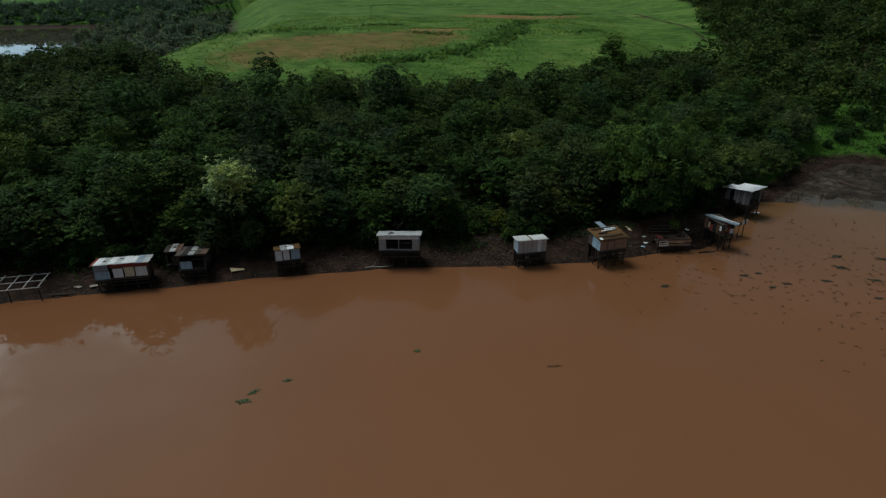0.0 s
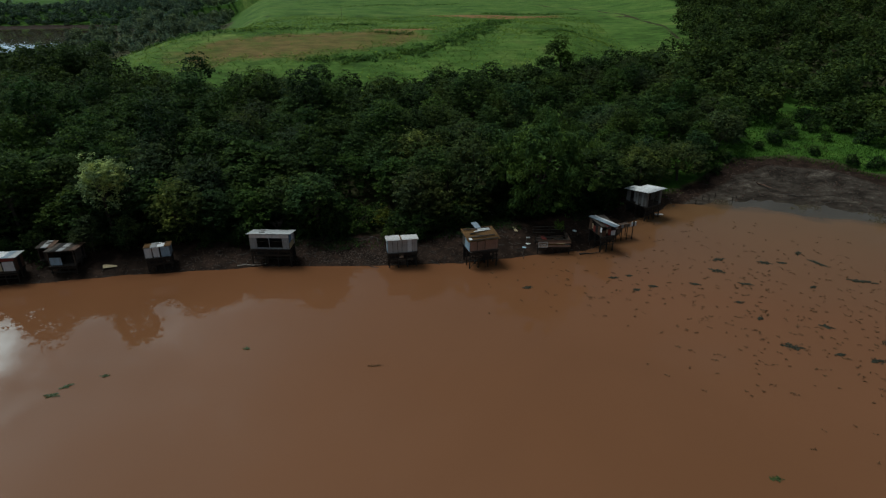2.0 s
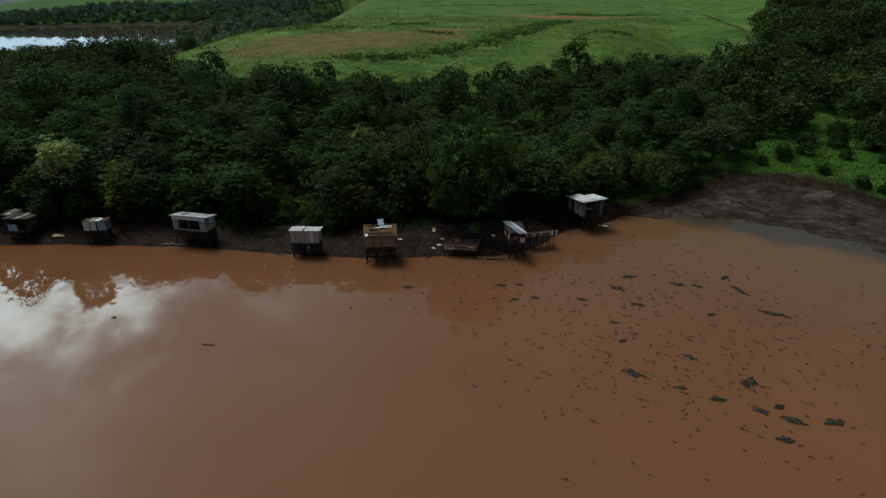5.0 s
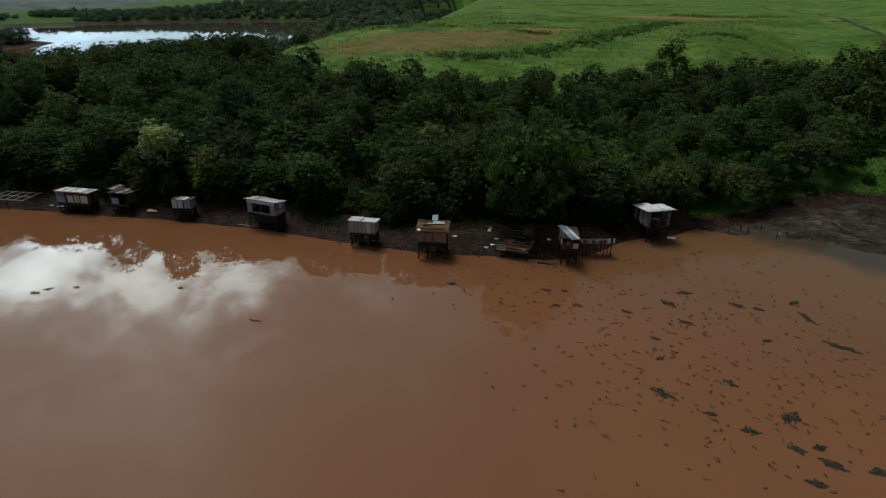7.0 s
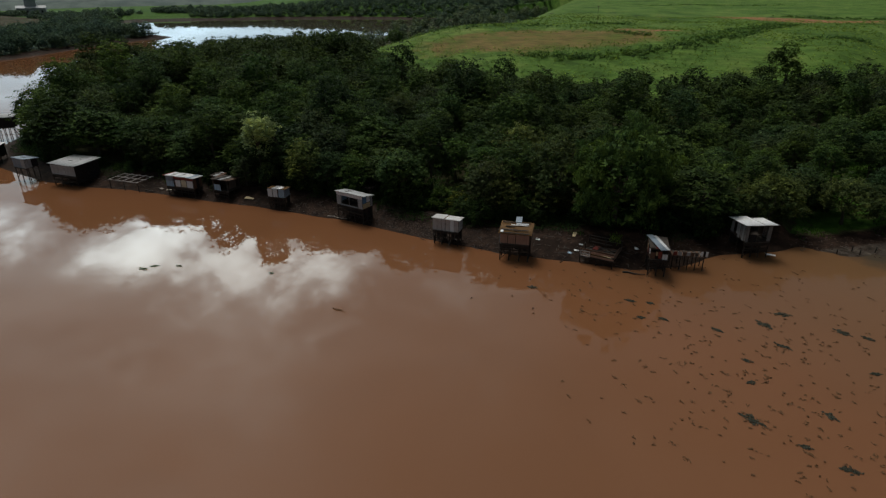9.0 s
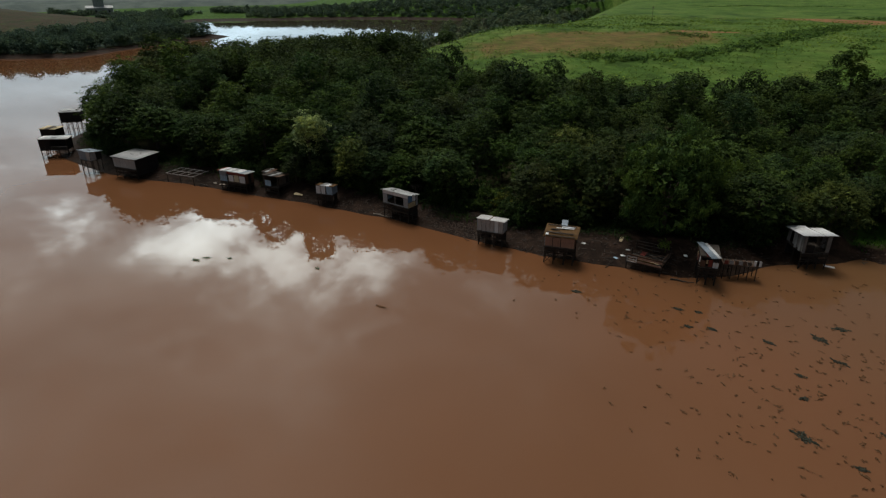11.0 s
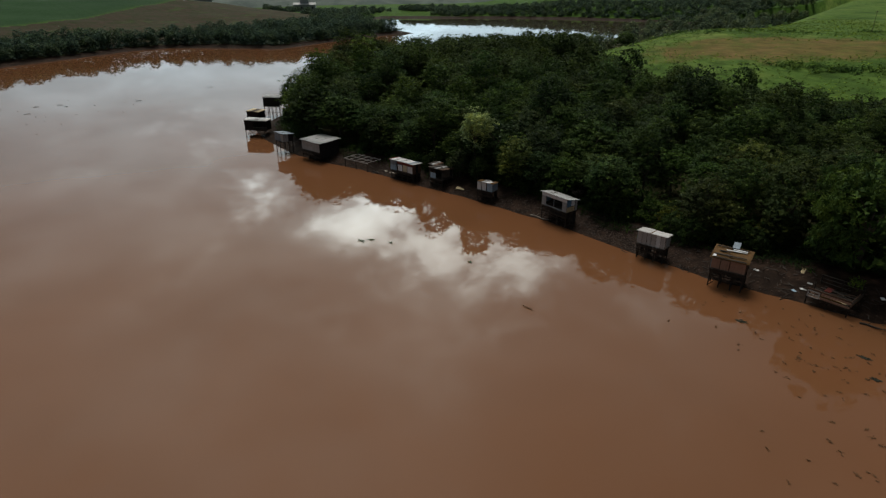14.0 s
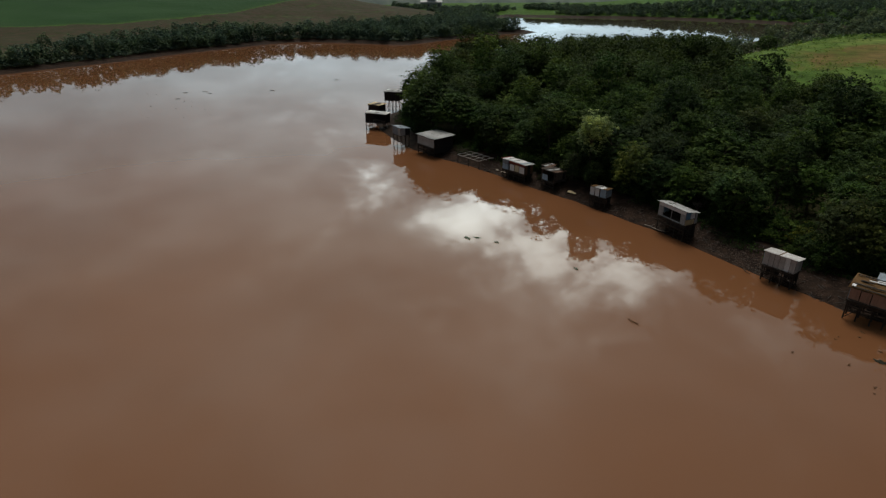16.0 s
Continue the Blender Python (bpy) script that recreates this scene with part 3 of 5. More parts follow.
def thing(name, label, category, m=None, group=""):
    ob = tagged(new(name), label, category, group)
    ob.empty_display_size = 0.3
    if m is not None:
        ob.matrix_basis = m
    return ob


def tree_kind(name, label, seed, radius, tall, low, domes, clumps, per, size, mat, droop=0.0, flat=0.55, loose=0.14):
    """One tree: tapered trunk with limbs, and a crown of leaves."""
    rng = np.random.default_rng(seed)
    ob = thing(name, label, "tree", group="trees of the shore wood")
    bm = bmesh.new()
    fork = low + (tall - low) * 0.3
    lean = Vector((rng.uniform(-0.4, 0.4), rng.uniform(-0.4, 0.4), 0))
    limb(bm, (0, 0, -1.0), lean * 0.5 + Vector((0, 0, fork * 0.55)), 0.05 * radius + 0.06, 0.04 * radius + 0.05)
    limb(bm, lean * 0.5 + Vector((0, 0, fork * 0.55)), lean + Vector((0, 0, fork)), 0.04 * radius + 0.05, 0.03 * radius + 0.04)
    for k in range(6):
        a = k * 1.047 + rng.uniform(-0.4, 0.4)
        rr, hh = radius * rng.uniform(0.45, 0.75), fork + (tall - fork) * rng.uniform(0.25, 0.7)
        mid = lean + Vector((math.cos(a) * rr * 0.45, math.sin(a) * rr * 0.45, fork * 0.4 + hh * 0.6))
        limb(bm, lean + Vector((0, 0, fork * rng.uniform(0.7, 1.0))), mid, 0.022 * radius + 0.02, 0.05, 5)
        limb(bm, mid, (math.cos(a) * rr, math.sin(a) * rr, hh), 0.05, 0.02, 5)
    part("trunk", bm, M_BARK, ob)
    pts, fs = crown_points(rng, radius, tall, low, domes, clumps, per, size, droop, flat, loose)
    crown = new("crown", mesh_from("crown", pts, fs, mat))
    crown.parent = ob
    return ob


KINDS = [
    tree_kind("tree", "broad dark green tree in the dense shore wood", 1, 4.4, 11.5, 2.0, 5, 54, 22, 0.27, M_LEAF),
    tree_kind("tree", "tall rounded green tree in the dense shore wood", 2, 3.8, 13.0, 2.2, 4, 54, 21, 0.26, M_LEAF, 0.0, 0.55, 0.18),
    tree_kind("tree", "bright green leafy tree in the dense shore wood", 3, 3.9, 10.5, 1.4, 5, 40, 25, 0.33, M_LEAF_BRIGHT, 0.12, 0.6, 0.18),
    tree_kind("tree", "olive green bushy tree in the dense shore wood", 4, 3.5, 8.5, 0.5, 6, 44, 23, 0.22, M_LEAF_OLIVE, 0.0, 0.6, 0.18),
    tree_kind("tree", "wide flat-topped green tree in the dense shore wood", 5, 5.0, 10.4, 3.0, 7, 42, 21, 0.28, M_LEAF, 0.0, 0.40, 0.16),
    tree_kind("tree", "slender green tree in the dense shore wood", 6, 2.9, 11.0, 1.2, 4, 42, 24, 0.25, M_LEAF_BRIGHT, 0.0, 0.55, 0.2),
]
K_DROOP = tree_kind("tree", "large bright green tree with drooping feathery leaves", 7, 5.2, 11.5, 1.0, 8, 52, 80, 0.32, M_LEAF_BRIGHT, 0.5, 0.8, 0.26)
K_WILLOW = tree_kind("tree", "grey-green bushy willow standing near the mud bay", 8, 4.2, 7.4, 0.2, 7, 60, 36, 0.20, M_LEAF_OLIVE, 0.25, 0.75, 0.24)
K_PALE = tree_kind("tree", "pale tree covered in whitish blossom", 9, 2.7, 11.3, 4.8, 7, 50, 36, 0.18, M_LEAF_PALE, 0.0, 0.85, 0.30)
K_BUSH = tree_kind("bush", "low dark green bush at the foot of the wood", 10, 2.3, 3.4, -0.3, 5, 34, 17, 0.22, M_LEAF_SHADED, 0.0, 0.7, 0.34)
K_YELLOW = tree_kind("bush", "small yellow-green bush on the bank", 11, 2.2, 4.6, 0.8, 5, 42, 28, 0.20, M_LEAF_YELLOW, 0.0, 0.5, 0.3)
used_first = set()
# full-grown width and height of each kind on this shore, as shares of its model
GROWTH = {KINDS[0].name: (0.72, 0.65), KINDS[1].name: (0.82, 0.75), KINDS[2].name: (0.70, 0.62), KINDS[4].name: (0.90, 0.77), KINDS[5].name: (0.95, 0.95), K_BUSH.name: (0.84, 1.0)}
# where huts and platforms stand: trees keep off
HUT_ROOM = [(-10.4, 70.9, 6.0), (5.6, 70.6, 5.5), (14.7, 72.3, 6.0), (39.5, 89.6, 6.0), (-23.5, 68.2, 5.0), (-39.9, 63.9, 6.5), (-33.8, 67.2, 5.6), (-63.2, 58.7, 7.5), (-72.8, 55.2, 6.0),
            (-87, 55.6, 7.0), (-96.8, 60, 8.5), (-108.5, 66, 15.0), (24.8, 76.4, 6.3), (31.8, 76.2, 6.0), (-52, 61.6, 6.0), (35, 79.4, 5.0), (0.5, 77.0, 6.0)]


def plant(kind, x, y, s=1.0, turn=0.0, tall=1.0, label=""):
    """Sets a tree of that kind on the ground; the first one is the original itself."""
    z = float(height(np.array([x]), np.array([y]))[0])
    wide, high = GROWTH.get(kind.name, (1.0, 1.0))
    m = pose(x, y, z - 0.1, 0, 0, turn) @ Matrix.Diagonal((s * wide, s * wide, s * tall * high, 1))
    if kind.name not in used_first:
        used_first.add(kind.name)
        kind.matrix_basis = m
        ob = kind
    else:
        ob = copy_thing(kind, m @ Matrix.Diagonal((*(1 / k for k in kind.scale), 1)))
    if label:
        ob["label"] = label
    return ob


# single trees that stand out
SINGLES = [(K_PALE, -30.8, 71.6, 1.0, 4.6), (K_DROOP, 24.0, 83.5, 1.2, 5.0), (K_WILLOW, 41.5, 96.0, 1.0, 4.0), (K_WILLOW, 50.5, 103.5, 0.95, 4.0),
           (K_WILLOW, 61.5, 116.0, 1.05, 3.5), (KINDS[5], 34.2, 153.0, 0.95, 2.0), (KINDS[5], 37.0, 154.5, 1.08, 2.0), (KINDS[2], 40.0, 154.0, 0.6, 2.0), (KINDS[5], 31.6, 152.6, 0.6, 1.5), (K_YELLOW, 14.5, 82.0, 1.0, 2.5), (KINDS[3], 7.5, 79.0, 1.0, 4.0),
           (KINDS[3], -23.0, 73.5, 0.95, 3.5), (KINDS[2], -14.5, 75.5, 1.0, 3.5), (K_YELLOW, 3.0, 78.0, 0.7, 2.0), (KINDS[3], -32.6, 69.6, 0.55, 1.5), (KINDS[3], -28.6, 70.4, 0.5, 1.5), (KINDS[3], -53.2, 67.0, 0.88, 3.6),
           (KINDS[1], -14.5, 111.0, 1.55, 2.8), (KINDS[5], -37.2, 111.7, 1.38, 2.2), (KINDS[5], 15.0, 120.2, 1.30, 2.2), (KINDS[1], -1.0, 113.8, 1.35, 2.5), (KINDS[4], -129.0, 242.0, 1.15, 4.0)]
rng = np.random.default_rng(21)
taken = []
for kind, x, y, s, room in SINGLES:
    plant(kind, x, y, s, rng.uniform(0, 360))
    taken.append((x, y, room))


def scatter(rng, count, box, gap, keep):
    """Places in a box that keep their distance from one another."""
    got, cells = [], {}
    for _ in range(count * 40):
        if len(got) >= count:
            break
        x, y = rng.uniform(box[0], box[1]), rng.uniform(box[2], box[3])
        if not keep(x, y):
            continue
        i, j = int(x // gap), int(y // gap)
        near = [p for a in (-1, 0, 1) for b2 in (-1, 0, 1) for p in cells.get((i + a, j + b2), ())]
        if any((p[0] - x) ** 2 + (p[1] - y) ** 2 < gap * gap for p in near):
            continue
        if any((p[0] - x) ** 2 + (p[1] - y) ** 2 < p[2] ** 2 for p in taken) or any((p[0] - x) ** 2 + (p[1] - y) ** 2 < (p[2] * (1.0 if gap > 2 else 0.0 if gap < 0.5 else 0.5)) ** 2 for p in HUT_ROOM):
            continue
        cells.setdefault((i, j), []).append((x, y))
        got.append((x, y))
    return got


def edge_y(x):
    """The front of the wood on the near shore."""
    return np.interp(x, [-116, -105, -95, -86, -77, -67, -60, -52, -43, -33, -27, -21, -15, -8, -4, 4, 8, 14, 19, 24, 30, 36, 42, 50, 55, 60, 66],
                     [80, 71, 66, 62.5, 61, 61.5, 63.5, 66.5, 68, 69, 71, 72, 73.5, 74, 74.5, 76, 76.5, 79.5, 82, 83.5, 85.5, 89.5, 95, 101.5, 104.5, 109.5, 120])


def lower_west(x, y):
    """The wood grows lower towards the point and along the field."""
    return float(np.interp(x, [-140, -108, -92, -72, -45], [1.30, 1.28, 1.12, 1.0, 1.0])) * float(np.interp(y, [115, 145, 190], [1.0, 0.84, 0.66]) if x < -85 else 1.0) * float(np.interp(wooded_north(x) - y, [0, 10, 22], [0.88, 0.94, 1.0]))


def in_wood(x, y):
    if x > 66 or x < -150 or y > wooded_north(x) or y < edge_y(x) + 2.0:
        return False
    return float(from_water(np.array([x]), np.array([y]))[0]) > (2.2 if x < -104 else 3.5)


spots = scatter(rng, 1300, (-152, 66, 58, 215), 4.75, in_wood)
spots.sort(key=lambda p: p[1] - float(edge_y(p[0])) + 0.12 * abs(p[0] + 10))
near_spots, back_spots = spots[:290], spots[290:]
for x, y in near_spots:
    front = y - float(edge_y(x))
    kind = KINDS[rng.choice([0, 1, 4])] if front < 5 else KINDS[rng.choice(6, p=[0.24, 0.2, 0.18, 0.14, 0.12, 0.12])]
    s = rng.uniform(0.86, 1.24) * (0.98 if front < 4 else 1.0) * float(np.interp(x, [-60, -25, 10, 30, 45], [1.17, 1.12, 1.0, 0.95, 0.88]))
    plant(kind, x, y, s * (0.3 + 0.7 * lower_west(x, y)) * float(np.interp(x, [-112, -98, -90, -74], [0.90, 0.95, 1.0, 1.0])), rng.uniform(0, 360), rng.uniform(0.80, 1.12) * (0.5 + 0.5 * lower_west(x, y)))
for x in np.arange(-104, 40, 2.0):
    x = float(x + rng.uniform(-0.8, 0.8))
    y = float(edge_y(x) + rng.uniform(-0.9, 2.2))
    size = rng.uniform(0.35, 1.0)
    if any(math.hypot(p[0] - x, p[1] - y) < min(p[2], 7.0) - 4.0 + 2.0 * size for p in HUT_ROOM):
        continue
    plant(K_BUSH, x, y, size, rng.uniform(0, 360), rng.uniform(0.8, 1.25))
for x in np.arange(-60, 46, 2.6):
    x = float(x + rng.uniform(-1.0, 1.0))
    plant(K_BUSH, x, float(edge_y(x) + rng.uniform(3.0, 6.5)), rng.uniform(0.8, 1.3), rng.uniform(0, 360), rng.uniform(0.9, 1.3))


def woods(name, label, spots, rng, domes, clumps, per, size, mat, r=(3.2, 4.8), tall=(8.5, 12.0), low=0.2, shrink=None):
    """Many far trees as one mesh of leaves."""
    pts, fs, base = [], [], 0
    for x, y in spots:
        z = float(height(np.array([x]), np.array([y]))[0])
        k = shrink(x, y) if shrink else 1.0
        p, f = crown_points(rng, rng.uniform(*r), rng.uniform(*tall) * k, tall[0] * low, domes, clumps, per, size, 0.0, rng.uniform(0.45, 0.65))
        pts.append(p + np.array([x, y, z]))
        fs.append(f + base)
        base += len(p)
    return tagged(new(name, mesh_from(name, np.concatenate(pts), np.concatenate(fs), mat)), label, "trees", kind="stuff")


north_rim = [p for p in back_spots if p[1] > float(wooded_north(p[0])) - 22 and p[0] > -95]
inner = [p for p in back_spots if p not in set(north_rim)]
woods("wood", "dense dark green wood behind the shore", inner, rng, 4, 26, 13, 0.40, M_LEAF, (3.2, 4.6), (8.5, 12.0), shrink=lower_west)
woods("wood", "lower green trees along the edge of the crop field", north_rim, rng, 4, 22, 12, 0.42, M_LEAF, (2.8, 4.0), (5.0, 8.2), 0.05, shrink=lambda x, y: lower_west(x, y) * float(np.interp(x, [-75, -58], [1.4, 1.0])))
hill_spots = scatter(rng, 640, (62, 240, 104, 480), 4.7, lambda x, y: y < wooded_north(x) + 7 * math.sin(x * 0.7 + y * 0.21) and y > float(np.interp(x, [66, 70, 75, 84, 88, 94, 110], [137, 135, 132, 127, 118, 114, 107])) and x < 75 + 0.62 * y)
woods("hill_wood", "dense green wood on the hillside beyond the grassy swale", hill_spots, rng, 3, 22, 9, 0.48, M_LEAF, (3.4, 6.2), (5.5, 13.0), 0.0)


def bank_belt(x, y, lo, hi):
    return lo < float(from_water(np.array([x]), np.array([y]))[0]) < hi


west_spots = scatter(rng, 800, (-375, -205, -60, 262), 4.8, lambda x, y: bank_belt(x, y, 6.0, 24 + 7 * math.sin(y * 0.05) + float(np.interp(y, [90, 130, 190, 215], [0, 14, 25, 50]))))
woods("far_bank_wood", "belt of dark trees along the far bank", west_spots, rng, 3, 16, 12, 0.52, M_LEAF_HAZED, (3.0, 5.0), (5.0, 9.5), -0.1)
lake_spots = scatter(rng, 700, (-640, -190, 250, 640), 5.6, lambda x, y: (x < -330 or y > 440) and y > 262 and (bank_belt(x, y, 7, 62) and (x > -460 or math.sin(x * 0.05 + y * 0.03) > 0.1)
                     or bank_belt(x, y, 40, 130) and math.sin(x * 0.035 + 1.3 * math.sin(y * 0.02)) + math.sin(y * 0.045 - x * 0.012) > 0.35))
woods("far_lake_wood", "scattered dark trees and scrub round the far end of the lake", lake_spots, rng, 2, 12, 9, 0.8, M_LEAF_HAZED, (2.6, 6.0), (3.0, 6.5), -0.1)
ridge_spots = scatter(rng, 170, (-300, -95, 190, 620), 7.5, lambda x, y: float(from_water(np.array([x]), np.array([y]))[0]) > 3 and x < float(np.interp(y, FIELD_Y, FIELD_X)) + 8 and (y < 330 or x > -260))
woods("point_wood", "trees between the crop field and the far lake", ridge_spots, rng, 3, 12, 8, 0.85, M_LEAF_HAZED, (2.6, 4.4), (3.6, 6.5), -0.1, shrink=lambda x, y: float(np.interp(y, [190, 290, 340], [0.8, 1.0, 1.6])))


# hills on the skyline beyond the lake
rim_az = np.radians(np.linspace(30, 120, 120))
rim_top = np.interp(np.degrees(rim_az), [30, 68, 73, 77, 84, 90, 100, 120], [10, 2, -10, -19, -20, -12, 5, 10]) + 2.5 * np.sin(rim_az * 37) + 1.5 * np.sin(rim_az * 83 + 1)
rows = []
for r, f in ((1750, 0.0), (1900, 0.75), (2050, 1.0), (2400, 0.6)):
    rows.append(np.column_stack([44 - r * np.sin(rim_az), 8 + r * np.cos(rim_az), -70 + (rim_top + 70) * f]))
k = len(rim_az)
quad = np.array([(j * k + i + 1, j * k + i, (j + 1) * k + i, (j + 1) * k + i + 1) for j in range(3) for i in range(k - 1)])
tagged(new("backdrop", mesh_from("backdrop", np.concatenate(rows), quad, M_HAZED_HILL, True)), "bluish wooded hills on the far skyline", "hills", kind="structure")

def scrub(name, label, spots, rng, per, size, r, mat, lift=0.3, category="crop plants"):
    """Low plants as one mesh of leaves on little domes."""
    xy = np.array(spots)
    rad = rng.uniform(*r, len(xy))
    cen = np.column_stack([xy, height(xy[:, 0], xy[:, 1]) + rad * lift])
    p, f = leaf_cloud(rng, cen, rad, per, size, 0.0, 0.8)
    return tagged(new(name, mesh_from(name, p, f, mat)), label, category, kind="stuff")


# long rows of scrub on the field: points and width
HEDGES = [([(-28, 169), (-12, 172), (2, 180), (12, 190), (17, 202), (22, 232), (30, 262)], 2.4, 6.0), ([(-34, 234), (-21, 240)], 1.6, 3.0), ([(-15, 203), (-2, 196)], 0.9, 2.0), ([(38, 200), (52, 228)], 1.8, 2.2),
          ([(-70, 435), (14, 481)], 3.5, 1.2), ([(22, 322), (52, 327), (70, 330)], 2.5, 2.4), ([(-98, 186), (-80, 192), (-52, 205), (-38, 210)], 2.2, 1.6)]
hedge_spots = []
for line, wide, dense in HEDGES:
    for (ax, ay), (bx, by) in zip(line, line[1:]):
        k = int(math.hypot(bx - ax, by - ay) * dense)
        hedge_spots += [(ax + (bx - ax) * i / k + rng.normal() * wide, ay + (by - ay) * i / k + rng.normal() * wide * 0.7) for i in range(k)]
scrub("hedge", "rows of dark green scrub crossing the crop field", hedge_spots, rng, 22, 0.40, (0.4, 1.1), M_SCRUB, 0.3, "hedge")


def on_field(x, y):
    return y > float(wooded_north(x)) - 2 and x > float(np.interp(y, FIELD_Y, FIELD_X)) + 22 and math.sin(x * 0.21 + 2 * math.sin(y * 0.09)) + math.sin(y * 0.17 - x * 0.06) > rng.uniform(-2.0, 0.6)


def on_dry(x, y):
    u, v = (x + 34) * 0.914 + (y - 187.5) * 0.407, -(x + 34) * 0.407 + (y - 187.5) * 0.914
    return (u / 34) ** 2 + (v / 11) ** 2 < rng.uniform(0.6, 1.0)


field_spots = [p for p in scatter(rng, 8000, (-112, 70, 146, 300), 0.8, on_field) if not on_dry(*p) or rng.random() < 0.02]
scrub("crop_plants", "low green crop plants and weeds on the field", field_spots, rng, 9, 0.30, (0.25, 0.6), M_CROP, 0.0)


far_edge = scatter(rng, 1300, (-345, -200, -60, 262), 1.5, lambda x, y: bank_belt(x, y, 4.6, 11.0))
scrub("bank_scrub", "low dark scrub along the water's edge of the far bank", far_edge, rng, 14, 0.8, (1.2, 2.4), M_LEAF_HAZED, 0.3, "scrub")


# ---- grass of the swale, sedge on the bank ----
def tufts(name, label, spots, rng, blades, tall, mat):
    """Grass blades as one mesh of thin bent triangles."""
    xy = np.repeat(np.array(spots), blades, 0) + rng.normal(size=(len(spots) * blades, 2)) * 0.28
    z = height(xy[:, 0], xy[:, 1])
    k = len(xy)
    a = rng.uniform(0, 2 * math.pi, k)
    h = tall * rng.uniform(0.5, 1.2, k)
    side = np.stack([np.cos(a), np.sin(a), np.zeros(k)], 1) * (0.045 + 0.03 * rng.random(k))[:, None]
    root = np.column_stack([xy, z - 0.03])
    tip = root + np.column_stack([rng.normal(size=k) * 0.3 * h, rng.normal(size=k) * 0.3 * h, h])
    pts = np.stack([root - side, root + side, tip], 1).reshape(-1, 3)
    return tagged(new(name, mesh_from(name, pts, np.arange(3 * k).reshape(-1, 3), mat)), label, "grass", kind="stuff")


def swale(x, y):
    d = float(from_water(np.array([x]), np.array([y]))[0])
    return 4 < d < 60 and y < 146 and d > float(np.interp(x, BAY_X, BAY_REACH)) + 1.0 + 1.2 * math.sin(x * 1.3 + y)


tufts("grass", "bright green grass of the swale behind the mud", scatter(rng, 3600, (46, 110, 98, 152), 0.55, swale), rng, 8, 0.38, M_REED)
bank_spots = scatter(rng, 1900, (-118, 46, 58, 100), 0.6, lambda x, y: 3.6 < y - (float(edge_y(x)) - 4.5) + 1.5 < 9 and float(from_water(np.array([x]), np.array([y]))[0]) > 3.2 and math.sin(x * 0.35) + math.sin(x * 0.13 + 1) > -0.3)
tufts("sedge", "sparse green sedge at the foot of the wood", bank_spots, rng, 6, 0.5, M_REED)
weed_spots = scatter(rng, 1500, (-104, 42, 56, 98), 0.5, lambda x, y: -3.8 < y - float(edge_y(x)) < 3.0 and float(from_water(np.array([x]), np.array([y]))[0]) > 3.4 + math.sin(x * 0.7) + math.sin(x * 0.23))
scrub("bank_weeds", "low dark green weeds on the bank below the wood", weed_spots, rng, 26, 0.17, (0.25, 0.75), M_LEAF_SHADED, 0.3, "weeds")
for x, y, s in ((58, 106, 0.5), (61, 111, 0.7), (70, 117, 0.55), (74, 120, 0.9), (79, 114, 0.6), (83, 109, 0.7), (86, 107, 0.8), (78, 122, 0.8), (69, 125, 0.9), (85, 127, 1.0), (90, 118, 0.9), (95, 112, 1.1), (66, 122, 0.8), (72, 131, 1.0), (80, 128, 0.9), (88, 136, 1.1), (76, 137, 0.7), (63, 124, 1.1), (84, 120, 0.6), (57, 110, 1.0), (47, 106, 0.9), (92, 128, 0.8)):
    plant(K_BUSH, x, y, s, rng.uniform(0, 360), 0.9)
swale_spots = [p for p in scatter(rng, 900, (46, 110, 98, 150), 0.7, swale) if math.sin(p[0] * 0.33 + 1) + math.sin(p[1] * 0.41 + p[0] * 0.12) > 0.5]
scrub("swale_scrub", "patches of low dark weeds in the grassy swale", swale_spots, rng, 22, 0.24, (0.3, 0.9), M_LEAF, 0.3, "weeds")


# ---- huts on stilts ----
def box(bm, x0, x1, y0, y1, z0, z1):
    """A block."""
    r = bmesh.ops.create_cube(bm, size=1.0)
    bmesh.ops.scale(bm, vec=(x1 - x0, y1 - y0, z1 - z0), verts=r["verts"])
    bmesh.ops.translate(bm, vec=((x0 + x1) / 2, (y0 + y1) / 2, (z0 + z1) / 2), verts=r["verts"])
    return r["verts"]


def block(name, parent, mat, x0, x1, y0, y1, z0, z1, label=""):
    bm = bmesh.new()
    box(bm, x0, x1, y0, y1, z0, z1)
    return part(name, bm, mat, parent, label)


def sheet(name, parent, mat, u0, u1, y0, y1, z_front, z_back, warp=0.0, label=""):
    """A corrugated roof sheet running from front to back."""
    waves_n = max(3, int((u1 - u0) / 0.22))
    cols = waves_n * 2 + 1
    rows = 3
    top, low = [], []
    for k in range(cols):
        u = u0 + (u1 - u0) * k / (cols - 1)
        for j in range(rows):
            s = j / (rows - 1)
            z = z_front + (z_back - z_front) * s + (0.022 if k % 2 else -0.022) + warp * math.sin(3.0 * s + u * 1.7)
            top.append((u, y0 + (y1 - y0) * s, z))
            low.append((u, y0 + (y1 - y0) * s, z - 0.02))
    n_top = len(top)
    fs = []
    for k in range(cols - 1):
        for j in range(rows - 1):
            a = k * rows + j
            fs.append((a, a + rows, a + rows + 1, a + 1))
            fs.append((n_top + a + 1, n_top + a + rows + 1, n_top + a + rows, n_top + a))
        a, e = k * rows, k * rows + rows - 1
        fs += [(a, n_top + a, n_top + a + rows, a + rows), (e, e + rows, n_top + e + rows, n_top + e)]
    ob = new(name, mesh_from(name, top + low, fs, mat))
    ob.parent = parent
    if label:
        ob["label"] = label
    return ob


